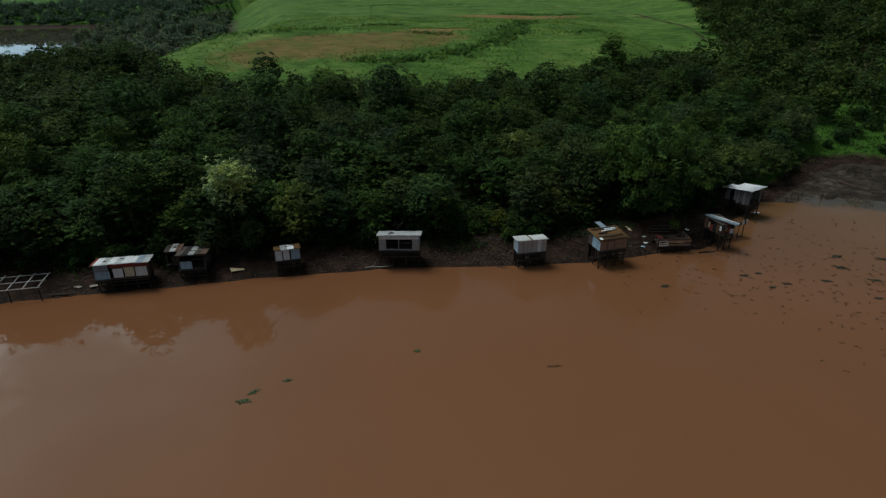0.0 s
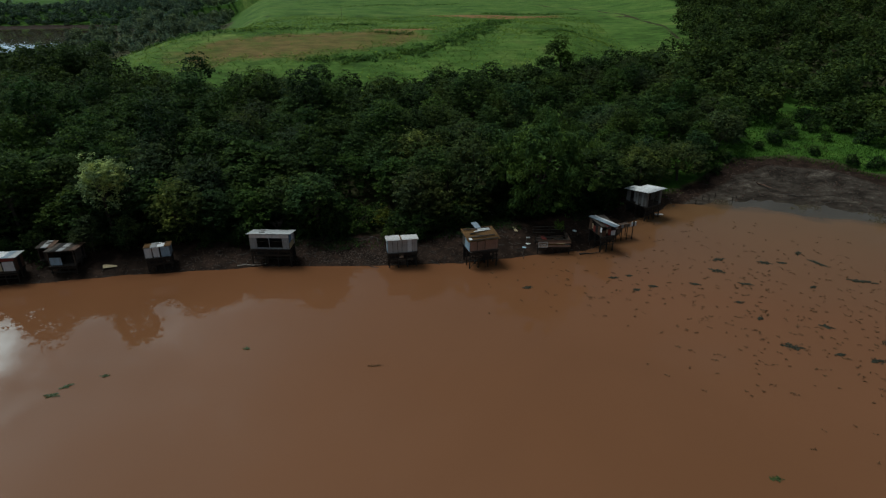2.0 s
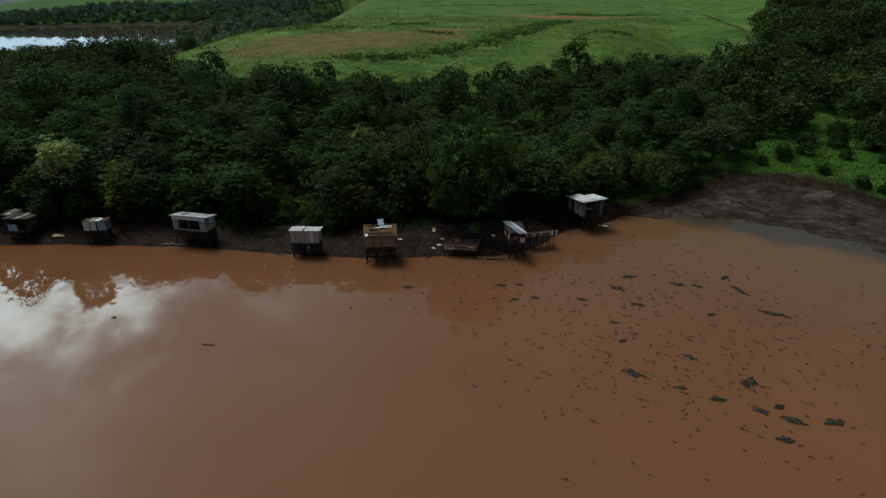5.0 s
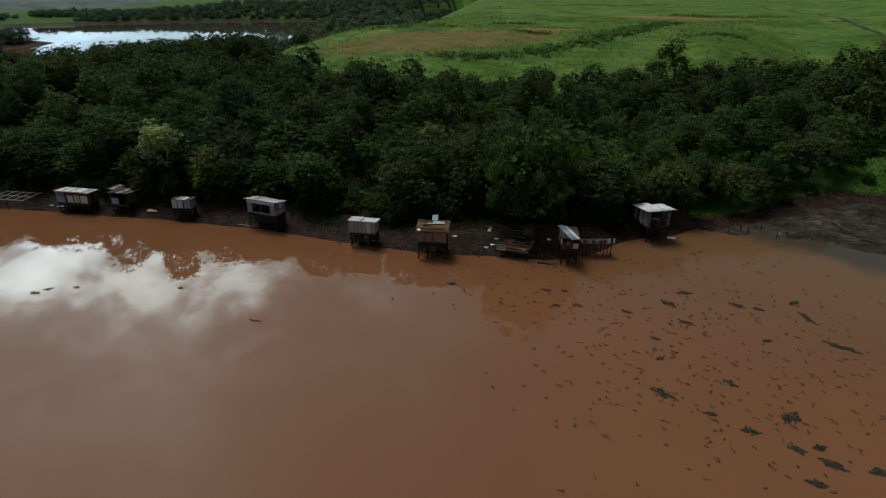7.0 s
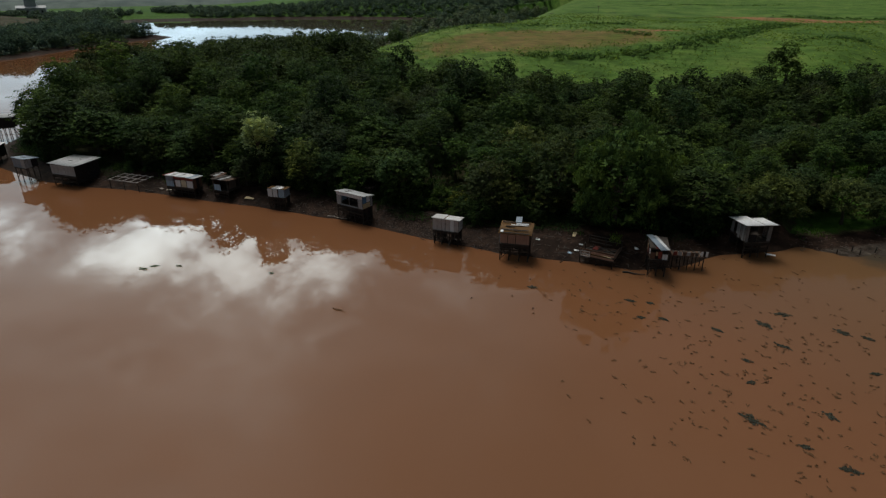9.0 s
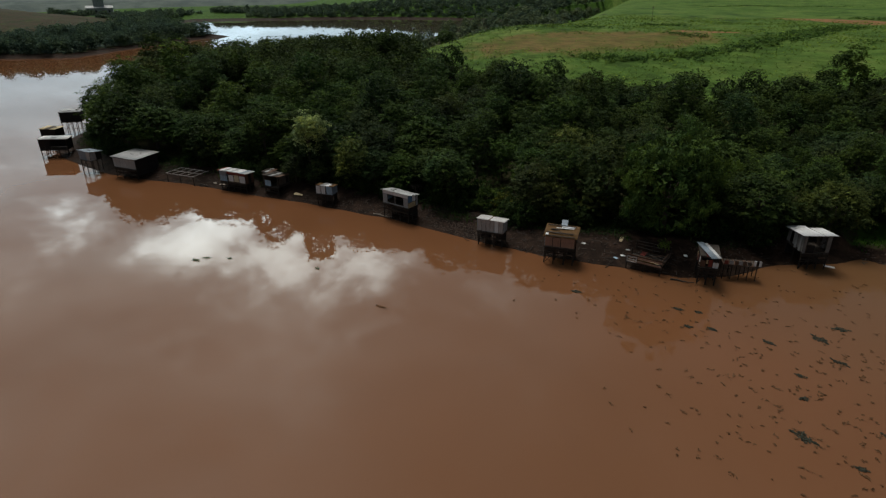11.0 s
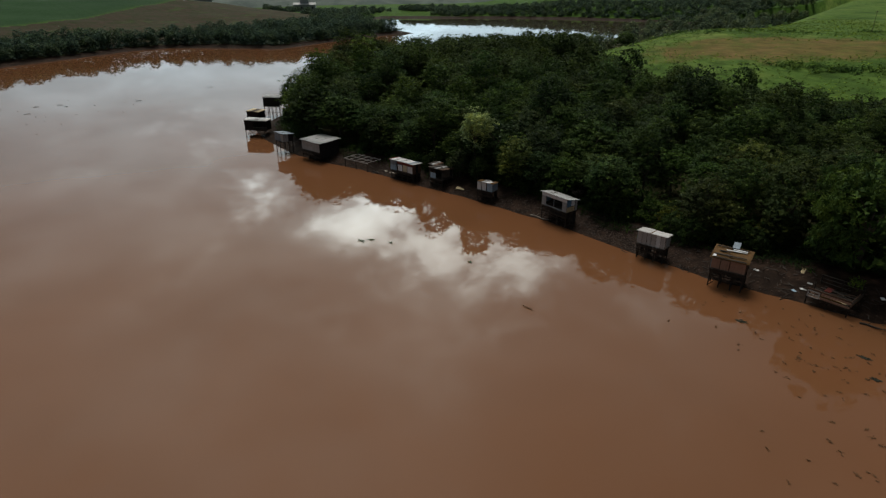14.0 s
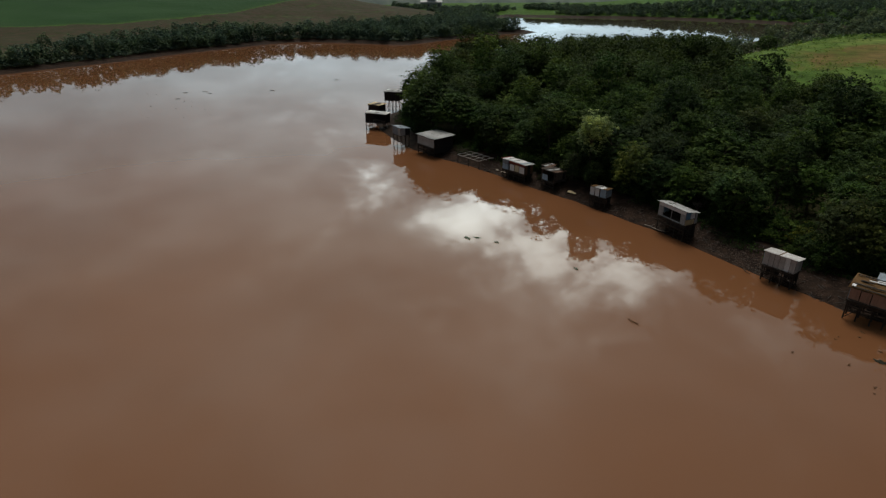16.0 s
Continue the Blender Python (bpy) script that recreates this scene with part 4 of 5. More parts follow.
def hut(label, x, y, yaw, w, d, floor, z_front, z_back, roof, front=(), left=(), right=(), back=M_BROWN, over=0.25, posts=(4, 3), seed=0, deck=True, under_boards=True, battens=2, name="stilt_hut"):
    """A hut on stilts. roof: (material, u0, u1 and, where it stops short of the back, the share it covers) for each sheet over the width; front, left and right: (name, material, u0, u1, v0, v1)
    for each board, as shares of the wall's length and height."""
    rnd = random.Random(seed)
    ob = thing(name, label, "hut", pose(x, y, 0, 0, 0, yaw), "fishing huts on stilts")
    for i in range(posts[0]):
        for j in range(posts[1]):
            px, py = 0.08 + (w - 0.16) * i / (posts[0] - 1), 0.08 + (d - 0.16) * j / (posts[1] - 1)
            bm = bmesh.new()
            tilt = (rnd.uniform(-0.06, 0.06), rnd.uniform(-0.06, 0.06))
            top = floor - 0.06
            limb(bm, (px + tilt[0] * 2, py + tilt[1] * 2, -1.4), (px, py, top), 0.085, 0.075, 7)
            part("stilt", bm, M_POST, ob)
    deck_frame = block("deck", ob, M_POST, -0.12, w + 0.12, 0.0, 0.14, floor - 0.24, floor - 0.08)
    for y0 in (d * 0.5 - 0.07, d - 0.14):
        block("joist", deck_frame, M_POST, -0.12, w + 0.12, y0, y0 + 0.14, floor - 0.24, floor - 0.08)
    for a2, b2 in (((0.08, 0.02, 0.15), (w * 0.5, 0.02, floor - 0.2)), ((w - 0.08, d - 0.3, 0.3), (w * 0.45, d - 0.3, floor - 0.25))):
        bm = bmesh.new()
        limb(bm, a2, b2, 0.045, 0.04, 5)
        part("brace", bm, M_POST, ob)
    bm = bmesh.new()
    limb(bm, (-0.1, 0.1, floor * 0.45), (w + 0.1, 0.12, floor * 0.45 + rnd.uniform(-0.15, 0.15)), 0.05, 0.045, 6)
    part("lower_rail", bm, M_POST, ob)
    if under_boards:
        for z0 in (floor - 0.44, floor - 0.92):
            block("fascia_plank", ob, M_POST, -0.05, w + 0.05, -0.09, -0.05, z0 + rnd.uniform(-0.04, 0.04), z0 + 0.17)
        # black boards along the back, added to stand for the shade under the floor
        k = int(w / 0.5)
        for i in range(k):
            for y0, mat, low in ((d - 0.2, M_BLACK, 0.3),):
                if rnd.random() < 0.92:
                    block("skirt_board", ob, mat, w * i / k + 0.02, w * (i + 1) / k - 0.03, y0, y0 + 0.04, low + rnd.uniform(0, 0.3), floor - 0.24)
    if deck:
        boards = max(4, int(w / 0.3))
        for k in range(boards):
            u = w * k / boards
            block("deck_board", deck_frame, M_TIMBER, u + 0.01, u + w / boards - 0.01, -0.15 - rnd.uniform(0, 0.12), d + 0.1, floor - 0.08, floor - 0.03 + rnd.uniform(0, 0.012))

    def eave(s):
        return z_front + (z_back - z_front) * s

    for cx, cy in ((0.05, 0.05), (w - 0.05, 0.05), (0.05, d - 0.05), (w - 0.05, d - 0.05)):
        block("corner_post", ob, M_TIMBER, cx - 0.045, cx + 0.045, cy - 0.045, cy + 0.045, floor - 0.03, eave(cy / d) - 0.05)

    def rails(name, x0, x1, y0, y1, top):
        """The two rails that a wall's boards are nailed to."""
        wall = block(name, ob, M_TIMBER, x0, x1, y0, y1, floor + 0.05, floor + 0.12)
        block("rail", wall, M_TIMBER, x0, x1, y0, y1, top - 0.2, top - 0.13)
        return wall

    if front:
        frame_part = rails("front_wall", 0.1, w - 0.1, 0.003, 0.05, z_front)
    for nm, mat, u0, u1, v0, v1 in front:
        h = z_front - floor - 0.06
        jit = rnd.uniform(0.0, 0.02)
        z0, z1 = floor + h * v0, floor + h * v1
        bm = bmesh.new()
        vs = box(bm, w * u0 + 0.022, w * u1 - 0.022, -0.03 - jit, 0.0 - jit, z0, z1)
        for v in vs:   # nothing here is quite square
            v.co.x += rnd.uniform(-0.015, 0.015)
            v.co.z += rnd.uniform(-0.025, 0.025)
        part(nm, bm, mat, frame_part)
    for side, boards in (("left", left), ("right", right)):
        if boards:
            x0 = 0.003 if side == "left" else w - 0.05
            frame_part = rails(side + "_wall", x0, x0 + 0.047, 0.1, d - 0.1, min(z_front, z_back))
        for nm, mat, u0, u1, v0, v1 in boards:
            h = min(eave(u0), eave(u1)) - floor - 0.06
            jit = rnd.uniform(0.0, 0.02)
            x0, x1 = (-0.03 - jit, 0.0 - jit) if side == "left" else (w + jit, w + 0.03 + jit)
            block(nm, frame_part, mat, x0, x1, d * u0 + 0.02, d * u1 - 0.02, floor + h * v0, floor + h * v1)
    if back:
        frame_part = rails("back_wall", 0.1, w - 0.1, d - 0.05, d - 0.003, z_back)
        n_back = max(2, int(w / 1.1))
        for k in range(n_back):
            block("board", frame_part, back, w * k / n_back + 0.01, w * (k + 1) / n_back - 0.01, d, d + 0.03, floor, z_back - 0.05)
    roof_frame = None
    for k in range(max(2, int(d / 0.7))):
        s = (k + 0.5) / max(2, int(d / 0.7))
        piece = block("rafter" if roof_frame else "roof", roof_frame or ob, M_TIMBER, -0.1, w + 0.1, d * s - 0.03, d * s + 0.03, eave(s) - 0.12, eave(s) - 0.04)
        roof_frame = roof_frame or piece
    slope = (z_back - z_front) / d
    for k, (mat, u0, u1, *short) in enumerate(roof):
        j, j2 = rnd.uniform(-0.1, 0.1), rnd.uniform(-0.12, 0.06)
        sheet("roof_sheet", roof_frame, mat, -over + (w + 2 * over) * u0, -over + (w + 2 * over) * u1 + 0.03, -over + j, (d + over) * (short[0] if short else 1) + j2,
              z_front - slope * over + 0.010 * (k % 2) + 0.02 + rnd.uniform(0, 0.015), (z_front + slope * (d + over) * short[0] if short else z_back + slope * over) + 0.010 * (k % 2) + 0.02, rnd.uniform(-0.025, 0.025))
    # planks and stones that hold the sheets down
    for k in range(battens):
        u, s = rnd.uniform(0.1, 0.75), rnd.uniform(0.2, 0.8)
        z = eave(s) + 0.075
        bm = bmesh.new()
        box(bm, w * u, w * u + rnd.uniform(0.3, 0.9), d * s - 0.05, d * s + 0.05, z - 0.02, z + 0.03)
        part("batten", bm, M_TIMBER, roof_frame)
    return ob


def even(name, mats, u0=0.0, u1=1.0, v0=0.0, v1=1.0):
    """Boards side by side, one for each material."""
    k = len(mats)
    return [(name, m, u0 + (u1 - u0) * i / k, u0 + (u1 - u0) * (i + 1) / k, v0, v1) for i, m in enumerate(mats)]


def sheets(mats):
    return [(m, i / len(mats), (i + 1) / len(mats)) for i, m in enumerate(mats)]


Z, ZB, W = M_ZINC, M_ZINC_BLUE, M_WHITE
hut("grey sheet-metal hut with two dark window openings on stilts", -12.66, 69.12, -0.5, 4.85, 2.15, 2.4, 4.35, 3.97, sheets([Z] * 6),
    front=[("board", M_GREY, 0, 0.18, 0, 0.76), ("board", M_GREY, 0.82, 1, 0, 0.76), ("header_board", M_WHITE, 0, 1, 0.76, 1), ("sill_board", M_GREY, 0.18, 0.82, 0, 0.08), ("mullion", M_GREY, 0.48, 0.505, 0.08, 0.76)],
    left=even("board", [M_GREY, M_BLUE]), right=[("board", M_POSTER_BLUE, 0, 0.4, 0.45, 1), ("board", W, 0.4, 0.75, 0.5, 1), ("board", M_CREAM, 0, 0.75, 0, 0.45), ("board", M_GREY, 0.78, 1, 0, 1)], back=M_BLACK, seed=1)
hut("pale grey boarded hut under two offset white roof sheets", 4.2, 68.95, 12, 3.55, 1.65, 2.05, 3.72, 3.57, [(M_PALE_ROOF, 0, 0.44), (M_RUST, 0.445, 0.49), (M_PALE_ROOF, 0.47, 1)],
    front=even("board", [M_OFFWHITE, M_OFFWHITE, M_OFFWHITE, M_OFFWHITE, W, M_OFFWHITE]), left=even("board", [M_BLUE, M_GREY]), right=even("board", [Z, M_GREY]), over=0.2, battens=0, seed=2)
hut("brown boarded hut with a rusty roof on stilts", 14.12, 69.0, 18, 3.6, 2.7, 2.35, 3.72, 4.12, sheets([M_RUST] * 5),
    front=[("board", M_PINK, 0, 0.26, 0, 0.95), ("board", M_PINK, 0.27, 0.53, 0, 0.92), ("board", M_PINK, 0.54, 1, 0, 0.98)], left=even("board", [M_BLUE, M_BLUE, M_TIMBER]), right=even("board", [M_BROWN, M_BROWN, M_TIMBER]), seed=3)
porch = hut("white-roofed hut with grey plank walls, open in front", 39.97, 85.75, 34.5, 3.15, 3.7, 2.15, 4.5, 4.1, [(M_WHITE_ROOF, 0, 0.6), (M_WHITE_ROOF, 0.62, 1, 0.72)],
    front=[("board", M_DULL, 0, 0.10, 0, 1), ("board", M_BLACK, 0.14, 0.42, 0, 0.45), ("board", M_DULL, 0.84, 1, 0.05, 1)],
    left=[("board", M_DULL, 0, 0.13, 0.05, 1), ("board", M_GREY, 0.14, 0.26, 0.0, 1), ("board", M_DULL, 0.27, 0.38, 0.1, 1), ("board", M_GREY, 0.39, 0.52, 0, 1), ("board", M_GREY, 0.53, 0.64, 0.15, 1), ("board", M_DULL, 0.80, 1, 0.1, 1)],
    right=[("board", M_DULL, 0, 0.3, 0.1, 1), ("board", M_GREY, 0.31, 0.5, 0, 0.9), ("board", M_TIMBER, 0.52, 0.75, 0, 1), ("board", M_BLACK, 0.78, 1, 0, 1)], back=M_BLACK, over=0.45, battens=0, seed=4)
for a2, b2 in (((0.5, 0.3, 2.2), (2.7, 0.4, 3.3)), ((1.9, 0.25, 0.3), (1.9, 0.25, 2.1)), ((1.9, 0.25, 1.5), (2.9, 0.2, 2.0))):
    bm = bmesh.new()
    limb(bm, a2, b2, 0.05, 0.045, 6)
    part("prop", bm, M_TIMBER, porch)
hut("tiny hut with white doors and a rusty roof", -24.65, 66.85, 18, 2.8, 1.6, 1.95, 3.25, 3.15, sheets([M_RUST, M_GREY, W, M_RUST]),
    front=[("door", W, 0, 0.28, 0, 1), ("door", W, 0.31, 0.58, 0, 1), ("board", M_BLUE, 0.63, 1, 0, 1)], left=even("board", [M_GREY, M_GREY]), right=even("board", [ZB, ZB]), over=0.12, seed=5)
hut("long hut with a streaked metal roof and white shutters", -43.75, 62.62, 11.3, 5.6, 1.9, 1.6, 3.4, 3.28, [(M_RED, 0, 0.05)] + [(m, 0.05 + 0.95 * i / 8, 0.05 + 0.95 * (i + 1) / 8) for i, m in enumerate([M_WHITE_ROOF, Z, M_WHITE_ROOF, Z, M_WHITE_ROOF, M_WHITE_ROOF, ZB, Z])],
    front=[("board", M_BLUE, 0, 0.28, 0, 0.52), ("board", ZB, 0, 0.27, 0.54, 1), ("header_board", M_RED, 0.29, 1, 0.74, 1), ("shutter", W, 0.34, 0.53, 0.06, 0.68), ("shutter", M_IVORY, 0.55, 0.74, 0.08, 0.72), ("shutter", W, 0.76, 0.98, 0.06, 0.72), ("sill_board", M_BROWN, 0.29, 1, 0, 0.08)],
    left=even("board", [ZB, M_BLUE]), right=even("board", [M_BROWN, M_BLACK, M_BROWN]), back=M_BLACK, posts=(5, 3), seed=6)
hut("ramshackle open timber hut with a dark patched roof", -35.5, 65.35, 8, 2.95, 2.7, 1.55, 3.4, 3.2, sheets([M_TIMBER, M_BLACK, M_GREY, M_TIMBER, M_BROWN]),
    front=[("board", M_BLUE, 0.05, 0.5, 0.02, 0.55)], left=even("board", [M_BROWN, M_TIMBER]), right=[("board", M_TIMBER, 0.1, 0.7, 0.2, 1)], back=M_BLACK, seed=7)
hut("narrow lean-to with a pale roof beside the ramshackle hut", -37.4, 66.6, 8, 1.5, 1.6, 1.7, 3.3, 3.4, sheets([M_TIMBER, Z, M_BROWN]),
    front=[("board", M_TIMBER, 0.35, 0.85, 0.05, 0.6)], left=even("board", [M_BROWN]), right=(), back=M_BLACK, over=0.2, posts=(2, 2), seed=17)
hut("large hut with a pale front and a broad grey roof", -65.35, 55.55, 12, 5.5, 4.8, 1.9, 3.85, 4.0, sheets([Z] * 7),
    front=even("board", [Z, Z, Z, Z, Z], 0.0, 1.0, 0.05, 0.9), left=even("board", [M_GREY] * 3), right=even("board", [M_BLACK] * 4, 0, 1, -0.6, 1), back=M_BLACK, over=0.4, posts=(4, 3), seed=8)
hut("small bluish metal shed on stilts", -73.5, 53.4, 8, 3.2, 2.2, 2.5, 4.15, 3.9, sheets([ZB] * 4), front=even("board", [ZB, ZB, Z]), left=even("board", [ZB, M_GREY]), right=even("board", [M_GREY, M_BLACK]), posts=(3, 2), under_boards=False, seed=9)
hut("dark open hut with a pale grey roof over the water", -90.6, 53.2, 42, 5.3, 2.4, 1.6, 3.7, 3.8, sheets([M_PALE_ROOF, Z, M_GREY, Z, M_PALE_ROOF]), front=even("board", [M_BLACK, M_BLACK], 0.0, 0.4), left=even("board", [M_BLACK] * 2), right=even("board", [M_BLACK] * 2), back=M_BLACK, posts=(4, 2), under_boards=False, seed=10)
hut("dark little hut with a yellowish roof", -99.1, 57.0, 28, 3.4, 2.5, 2.3, 4.0, 4.1, sheets([M_CREAM, M_TIMBER, M_CREAM]), front=even("board", [M_BLACK] * 3), left=even("board", [M_BLACK] * 2), right=even("board", [M_BLACK] * 2), back=M_BLACK, posts=(3, 2), under_boards=False, seed=11)
hut("tall dark hut high on thin stilts", -108.1, 64.8, 48, 4.2, 3.6, 3.0, 5.15, 5.3, sheets([M_GREY] * 4), front=even("board", [M_BLACK] * 4), left=even("board", [M_BLACK] * 3), right=even("board", [M_BLACK] * 3), back=M_BLACK, posts=(5, 2), under_boards=False, seed=12)


# ---- ruined platforms, frame and pier ----
def beam(name, parent, mat, a, b, r=0.05, label=""):
    bm = bmesh.new()
    limb(bm, a, b, r, r * 0.92, 6)
    return part(name, bm, mat, parent, label)


ruin = thing("ruined_hut", "roofless timber hut with broken board walls on stilts", "hut", pose(22.95, 73.7, 0, 0, 0, 2))
rnd = random.Random(40)
for i in range(3):
    for j in range(3):
        x, y = 2.05 * i, 1.9 * j
        beam("stilt", ruin, M_POST, (x + rnd.uniform(-0.1, 0.1), y, -1.2), (x, y, 1.1 if (i, j) == (1, 1) else 1.95 + 0.35 * (j == 2)), 0.08)
for j in range(3):
    beam("joist", ruin, M_POST, (-0.2, 1.9 * j, 0.92), (4.3, 1.9 * j, 0.9 + rnd.uniform(-0.05, 0.05)), 0.08)
for k in range(13):
    if k not in (5, 9):
        block("deck_board", ruin, (M_BROWN, M_TIMBER, M_POST)[k % 3], rnd.uniform(-0.1, 0.3), 4.2 - rnd.uniform(0.0, 0.5), 0.3 * k - 0.1, 0.3 * k + 0.14, 1.0, 1.04 + rnd.uniform(0, 0.03))
for z, mat, x0, x1 in ((1.08, M_PINK, 1.35, 4.15), (1.32, M_RUST, 1.3, 3.4), (1.56, M_PINK, 1.35, 4.2), (1.80, M_BROWN, -0.05, 4.2), (0.86, M_POST, -0.05, 4.2)):
    block("front_board", ruin, mat, x0, x1, -0.13, -0.09, z, z + 0.19 + rnd.uniform(-0.03, 0.02))
for z, mat, y0, y1 in ((1.1, M_BROWN, 0.1, 3.8), (1.4, M_TIMBER, 0.4, 3.8), (1.72, M_BROWN, 0.0, 2.6)):
    block("side_board", ruin, mat, 4.13, 4.17, y0, y1, z, z + 0.22)
for z, x1 in ((2.25, 4.2), (1.85, 4.2), (1.45, 2.9)):
    beam("rail", ruin, M_TIMBER, (-0.15, 3.8, z), (x1, 3.8, z + rnd.uniform(-0.12, 0.05)), 0.05)
beam("rail", ruin, M_BROWN, (0.3, 0.5, 1.1), (3.7, 2.6, 1.5), 0.06)
beam("rail", ruin, M_TIMBER, (1.2, 3.2, 1.1), (3.9, 0.9, 1.62), 0.05)
block("fallen_board", ruin, M_RED, 0.9, 1.5, 2.2, 3.4, 1.08, 1.13)
block("fallen_board", ruin, M_CREAM, 2.6, 3.6, 0.6, 0.85, 1.08, 1.12)

fr = thing("window_frame", "pale broken window frame leaning in the roofless hut", "frame", pose(22.98, 73.54, 1.0, 86, 0, 2))
for x0, x1, y0, y1 in ((0, 1.2, 0, 0.09), (0, 1.2, 0.66, 0.75), (0, 0.09, 0.09, 0.66), (1.11, 1.2, 0.09, 0.66), (0.09, 1.11, 0.34, 0.38)):
    block("rail", fr, M_OFFWHITE, x0, x1, y0, y1, 0, 0.06)

grid = thing("timber_frame", "bare whitish timber floor frame on short stilts", "frame", pose(-54.9, 59.3, 0, 0, 0, 14))
for j in range(3):
    block("rail", grid, M_OFFWHITE, 0, 6.2, 1.75 * j, 1.75 * j + 0.065, 1.59, 1.67)
for i in range(5):
    block("crossbar", grid, M_OFFWHITE, 1.5 * i, 1.5 * i + 0.065, -0.15, 3.75, 1.672, 1.74)
for i in range(3):
    for j in range(2):
        beam("stilt", grid, M_POST, (0.1 + 2.95 * i, 0.06 + 3.5 * j, -1.0), (0.1 + 2.95 * i, 0.06 + 3.5 * j, 1.55), 0.07)

hut("small patchwork hut with a folded metal roof on tall stilts", 31.1, 74.4, 20, 2.0, 3.0, 2.25, 3.6, 3.85, [(M_TIMBER, 0.0, 0.3), (M_RED, 0.3, 0.55), (M_TIMBER, 0.55, 1.0)],
    front=[("board", M_BROWN, 0, 0.30, 0, 0.62), ("board", M_CREAM, 0.31, 0.42, 0.3, 0.7), ("board", M_RED, 0.44, 0.66, 0.05, 0.72), ("board", W, 0.68, 1, 0, 0.5), ("board", M_BLACK, 0.68, 1, 0.58, 0.95)],
    left=[("board", W, 0, 0.12, 0.4, 0.9), ("board", M_BROWN, 0.13, 0.3, 0, 0.9), ("board", M_BLACK, 0.3, 0.5, 0.1, 0.9), ("board", M_RED, 0.5, 0.66, 0, 0.6), ("board", M_CREAM, 0.67, 0.78, 0.2, 0.7), ("board", M_BROWN, 0.8, 1, 0, 1)],
    right=even("board", [M_BROWN, M_GREY, M_BROWN]), back=M_BLACK, posts=(3, 3), over=0.1, seed=13)
fold = thing("metal_sheets", "loose folded blue-grey metal sheets on the patchwork hut", "metal sheet", pose(33.0, 74.0, 0, 0, 0, 36))
sheet("sheet", fold, M_ZINC_BLUE, -0.75, 0.0, -0.1, 4.4, 3.92, 4.02)
sheet("sheet", fold, M_WHITE_ROOF, -0.02, 0.45, 0.1, 4.2, 3.84, 3.95, 0.02)

pier = thing("pier", "rickety timber pier with patched side boards", "pier", pose(33.1, 77.6, 0, 0, 0, 24))
for i in range(5):
    for j in range(2):
        beam("stilt", pier, M_POST, (0.9 * i + 0.05, 1.4 * j, -1.2), (0.9 * i, 1.4 * j, 2.0), 0.06)
for k in range(13):
    block("deck_board", pier, M_TIMBER if k % 2 else M_BROWN, 0.3 * k - 0.1, 0.3 * k + 0.15, -0.1, 1.5, 1.86, 1.91 + 0.01 * (k % 3))
for k, (mat, u) in enumerate(((M_RED, 0.0), (M_GREY, 0.55), (M_BROWN, 1.1), (M_GREY, 1.55), (M_BROWN, 2.0), (M_TIMBER, 2.5))):
    block("side_board", pier, mat, u, u + 0.42, -0.13, -0.1, 1.95, 2.4)
for k, mat in enumerate((W, M_BLACK, W)):
    block("end_board", pier, mat, 3.15 + 0.28 * k, 3.41 + 0.28 * k, -0.16, -0.12, 1.95, 2.6)

# planks laid along the eaves of the rusty roof
for x, y, z, ln, turn, mat in ((14.25, 68.85, 3.84, 3.5, 18, M_BLACK), (13.3, 71.3, 4.22, 3.5, 18, M_BLACK), (15.6, 70.0, 3.97, 1.7, 24, M_BLACK), (14.0, 69.7, 3.93, 1.9, 14, M_TIMBER), (14.6, 71.0, 4.13, 1.6, 22, M_WHITE), (14.2, 70.5, 4.08, 1.1, 16, M_BLACK), (15.2, 71.5, 4.17, 1.5, 18, M_GREY)):
    plank = thing("roof_plank", "weathered plank lying on the rusty roof", "plank", pose(x, y, z, 4, 0, turn))
    block("board", plank, mat, 0, ln, -0.08, 0.08, 0, 0.05)
# sheets lying on the rusty roof
for x, y, z, turn, w2, d2, mat, label in ((14.9, 71.7, 4.18, 22, 0.75, 1.7, M_ZINC_BLUE, "blue-grey metal sheet lying loose on the rusty roof"),
                                          (15.2, 71.3, 4.10, 18, 1.5, 0.6, M_WHITE, "white board lying loose on the rusty roof"),
                                          (14.1, 69.0, 3.80, 18, 0.35, 0.5, M_WHITE, "small white board on the rusty roof's edge")):
    loose = tagged(new("loose_sheet"), label, "metal sheet")
    loose.matrix_basis = pose(x, y, z, 8, 0, turn)
    block("sheet", loose, mat, 0, w2, 0, d2, 0, 0.04)


def ground_z(x, y):
    return max(0.0, float(height(np.array([x]), np.array([y]))[0]))


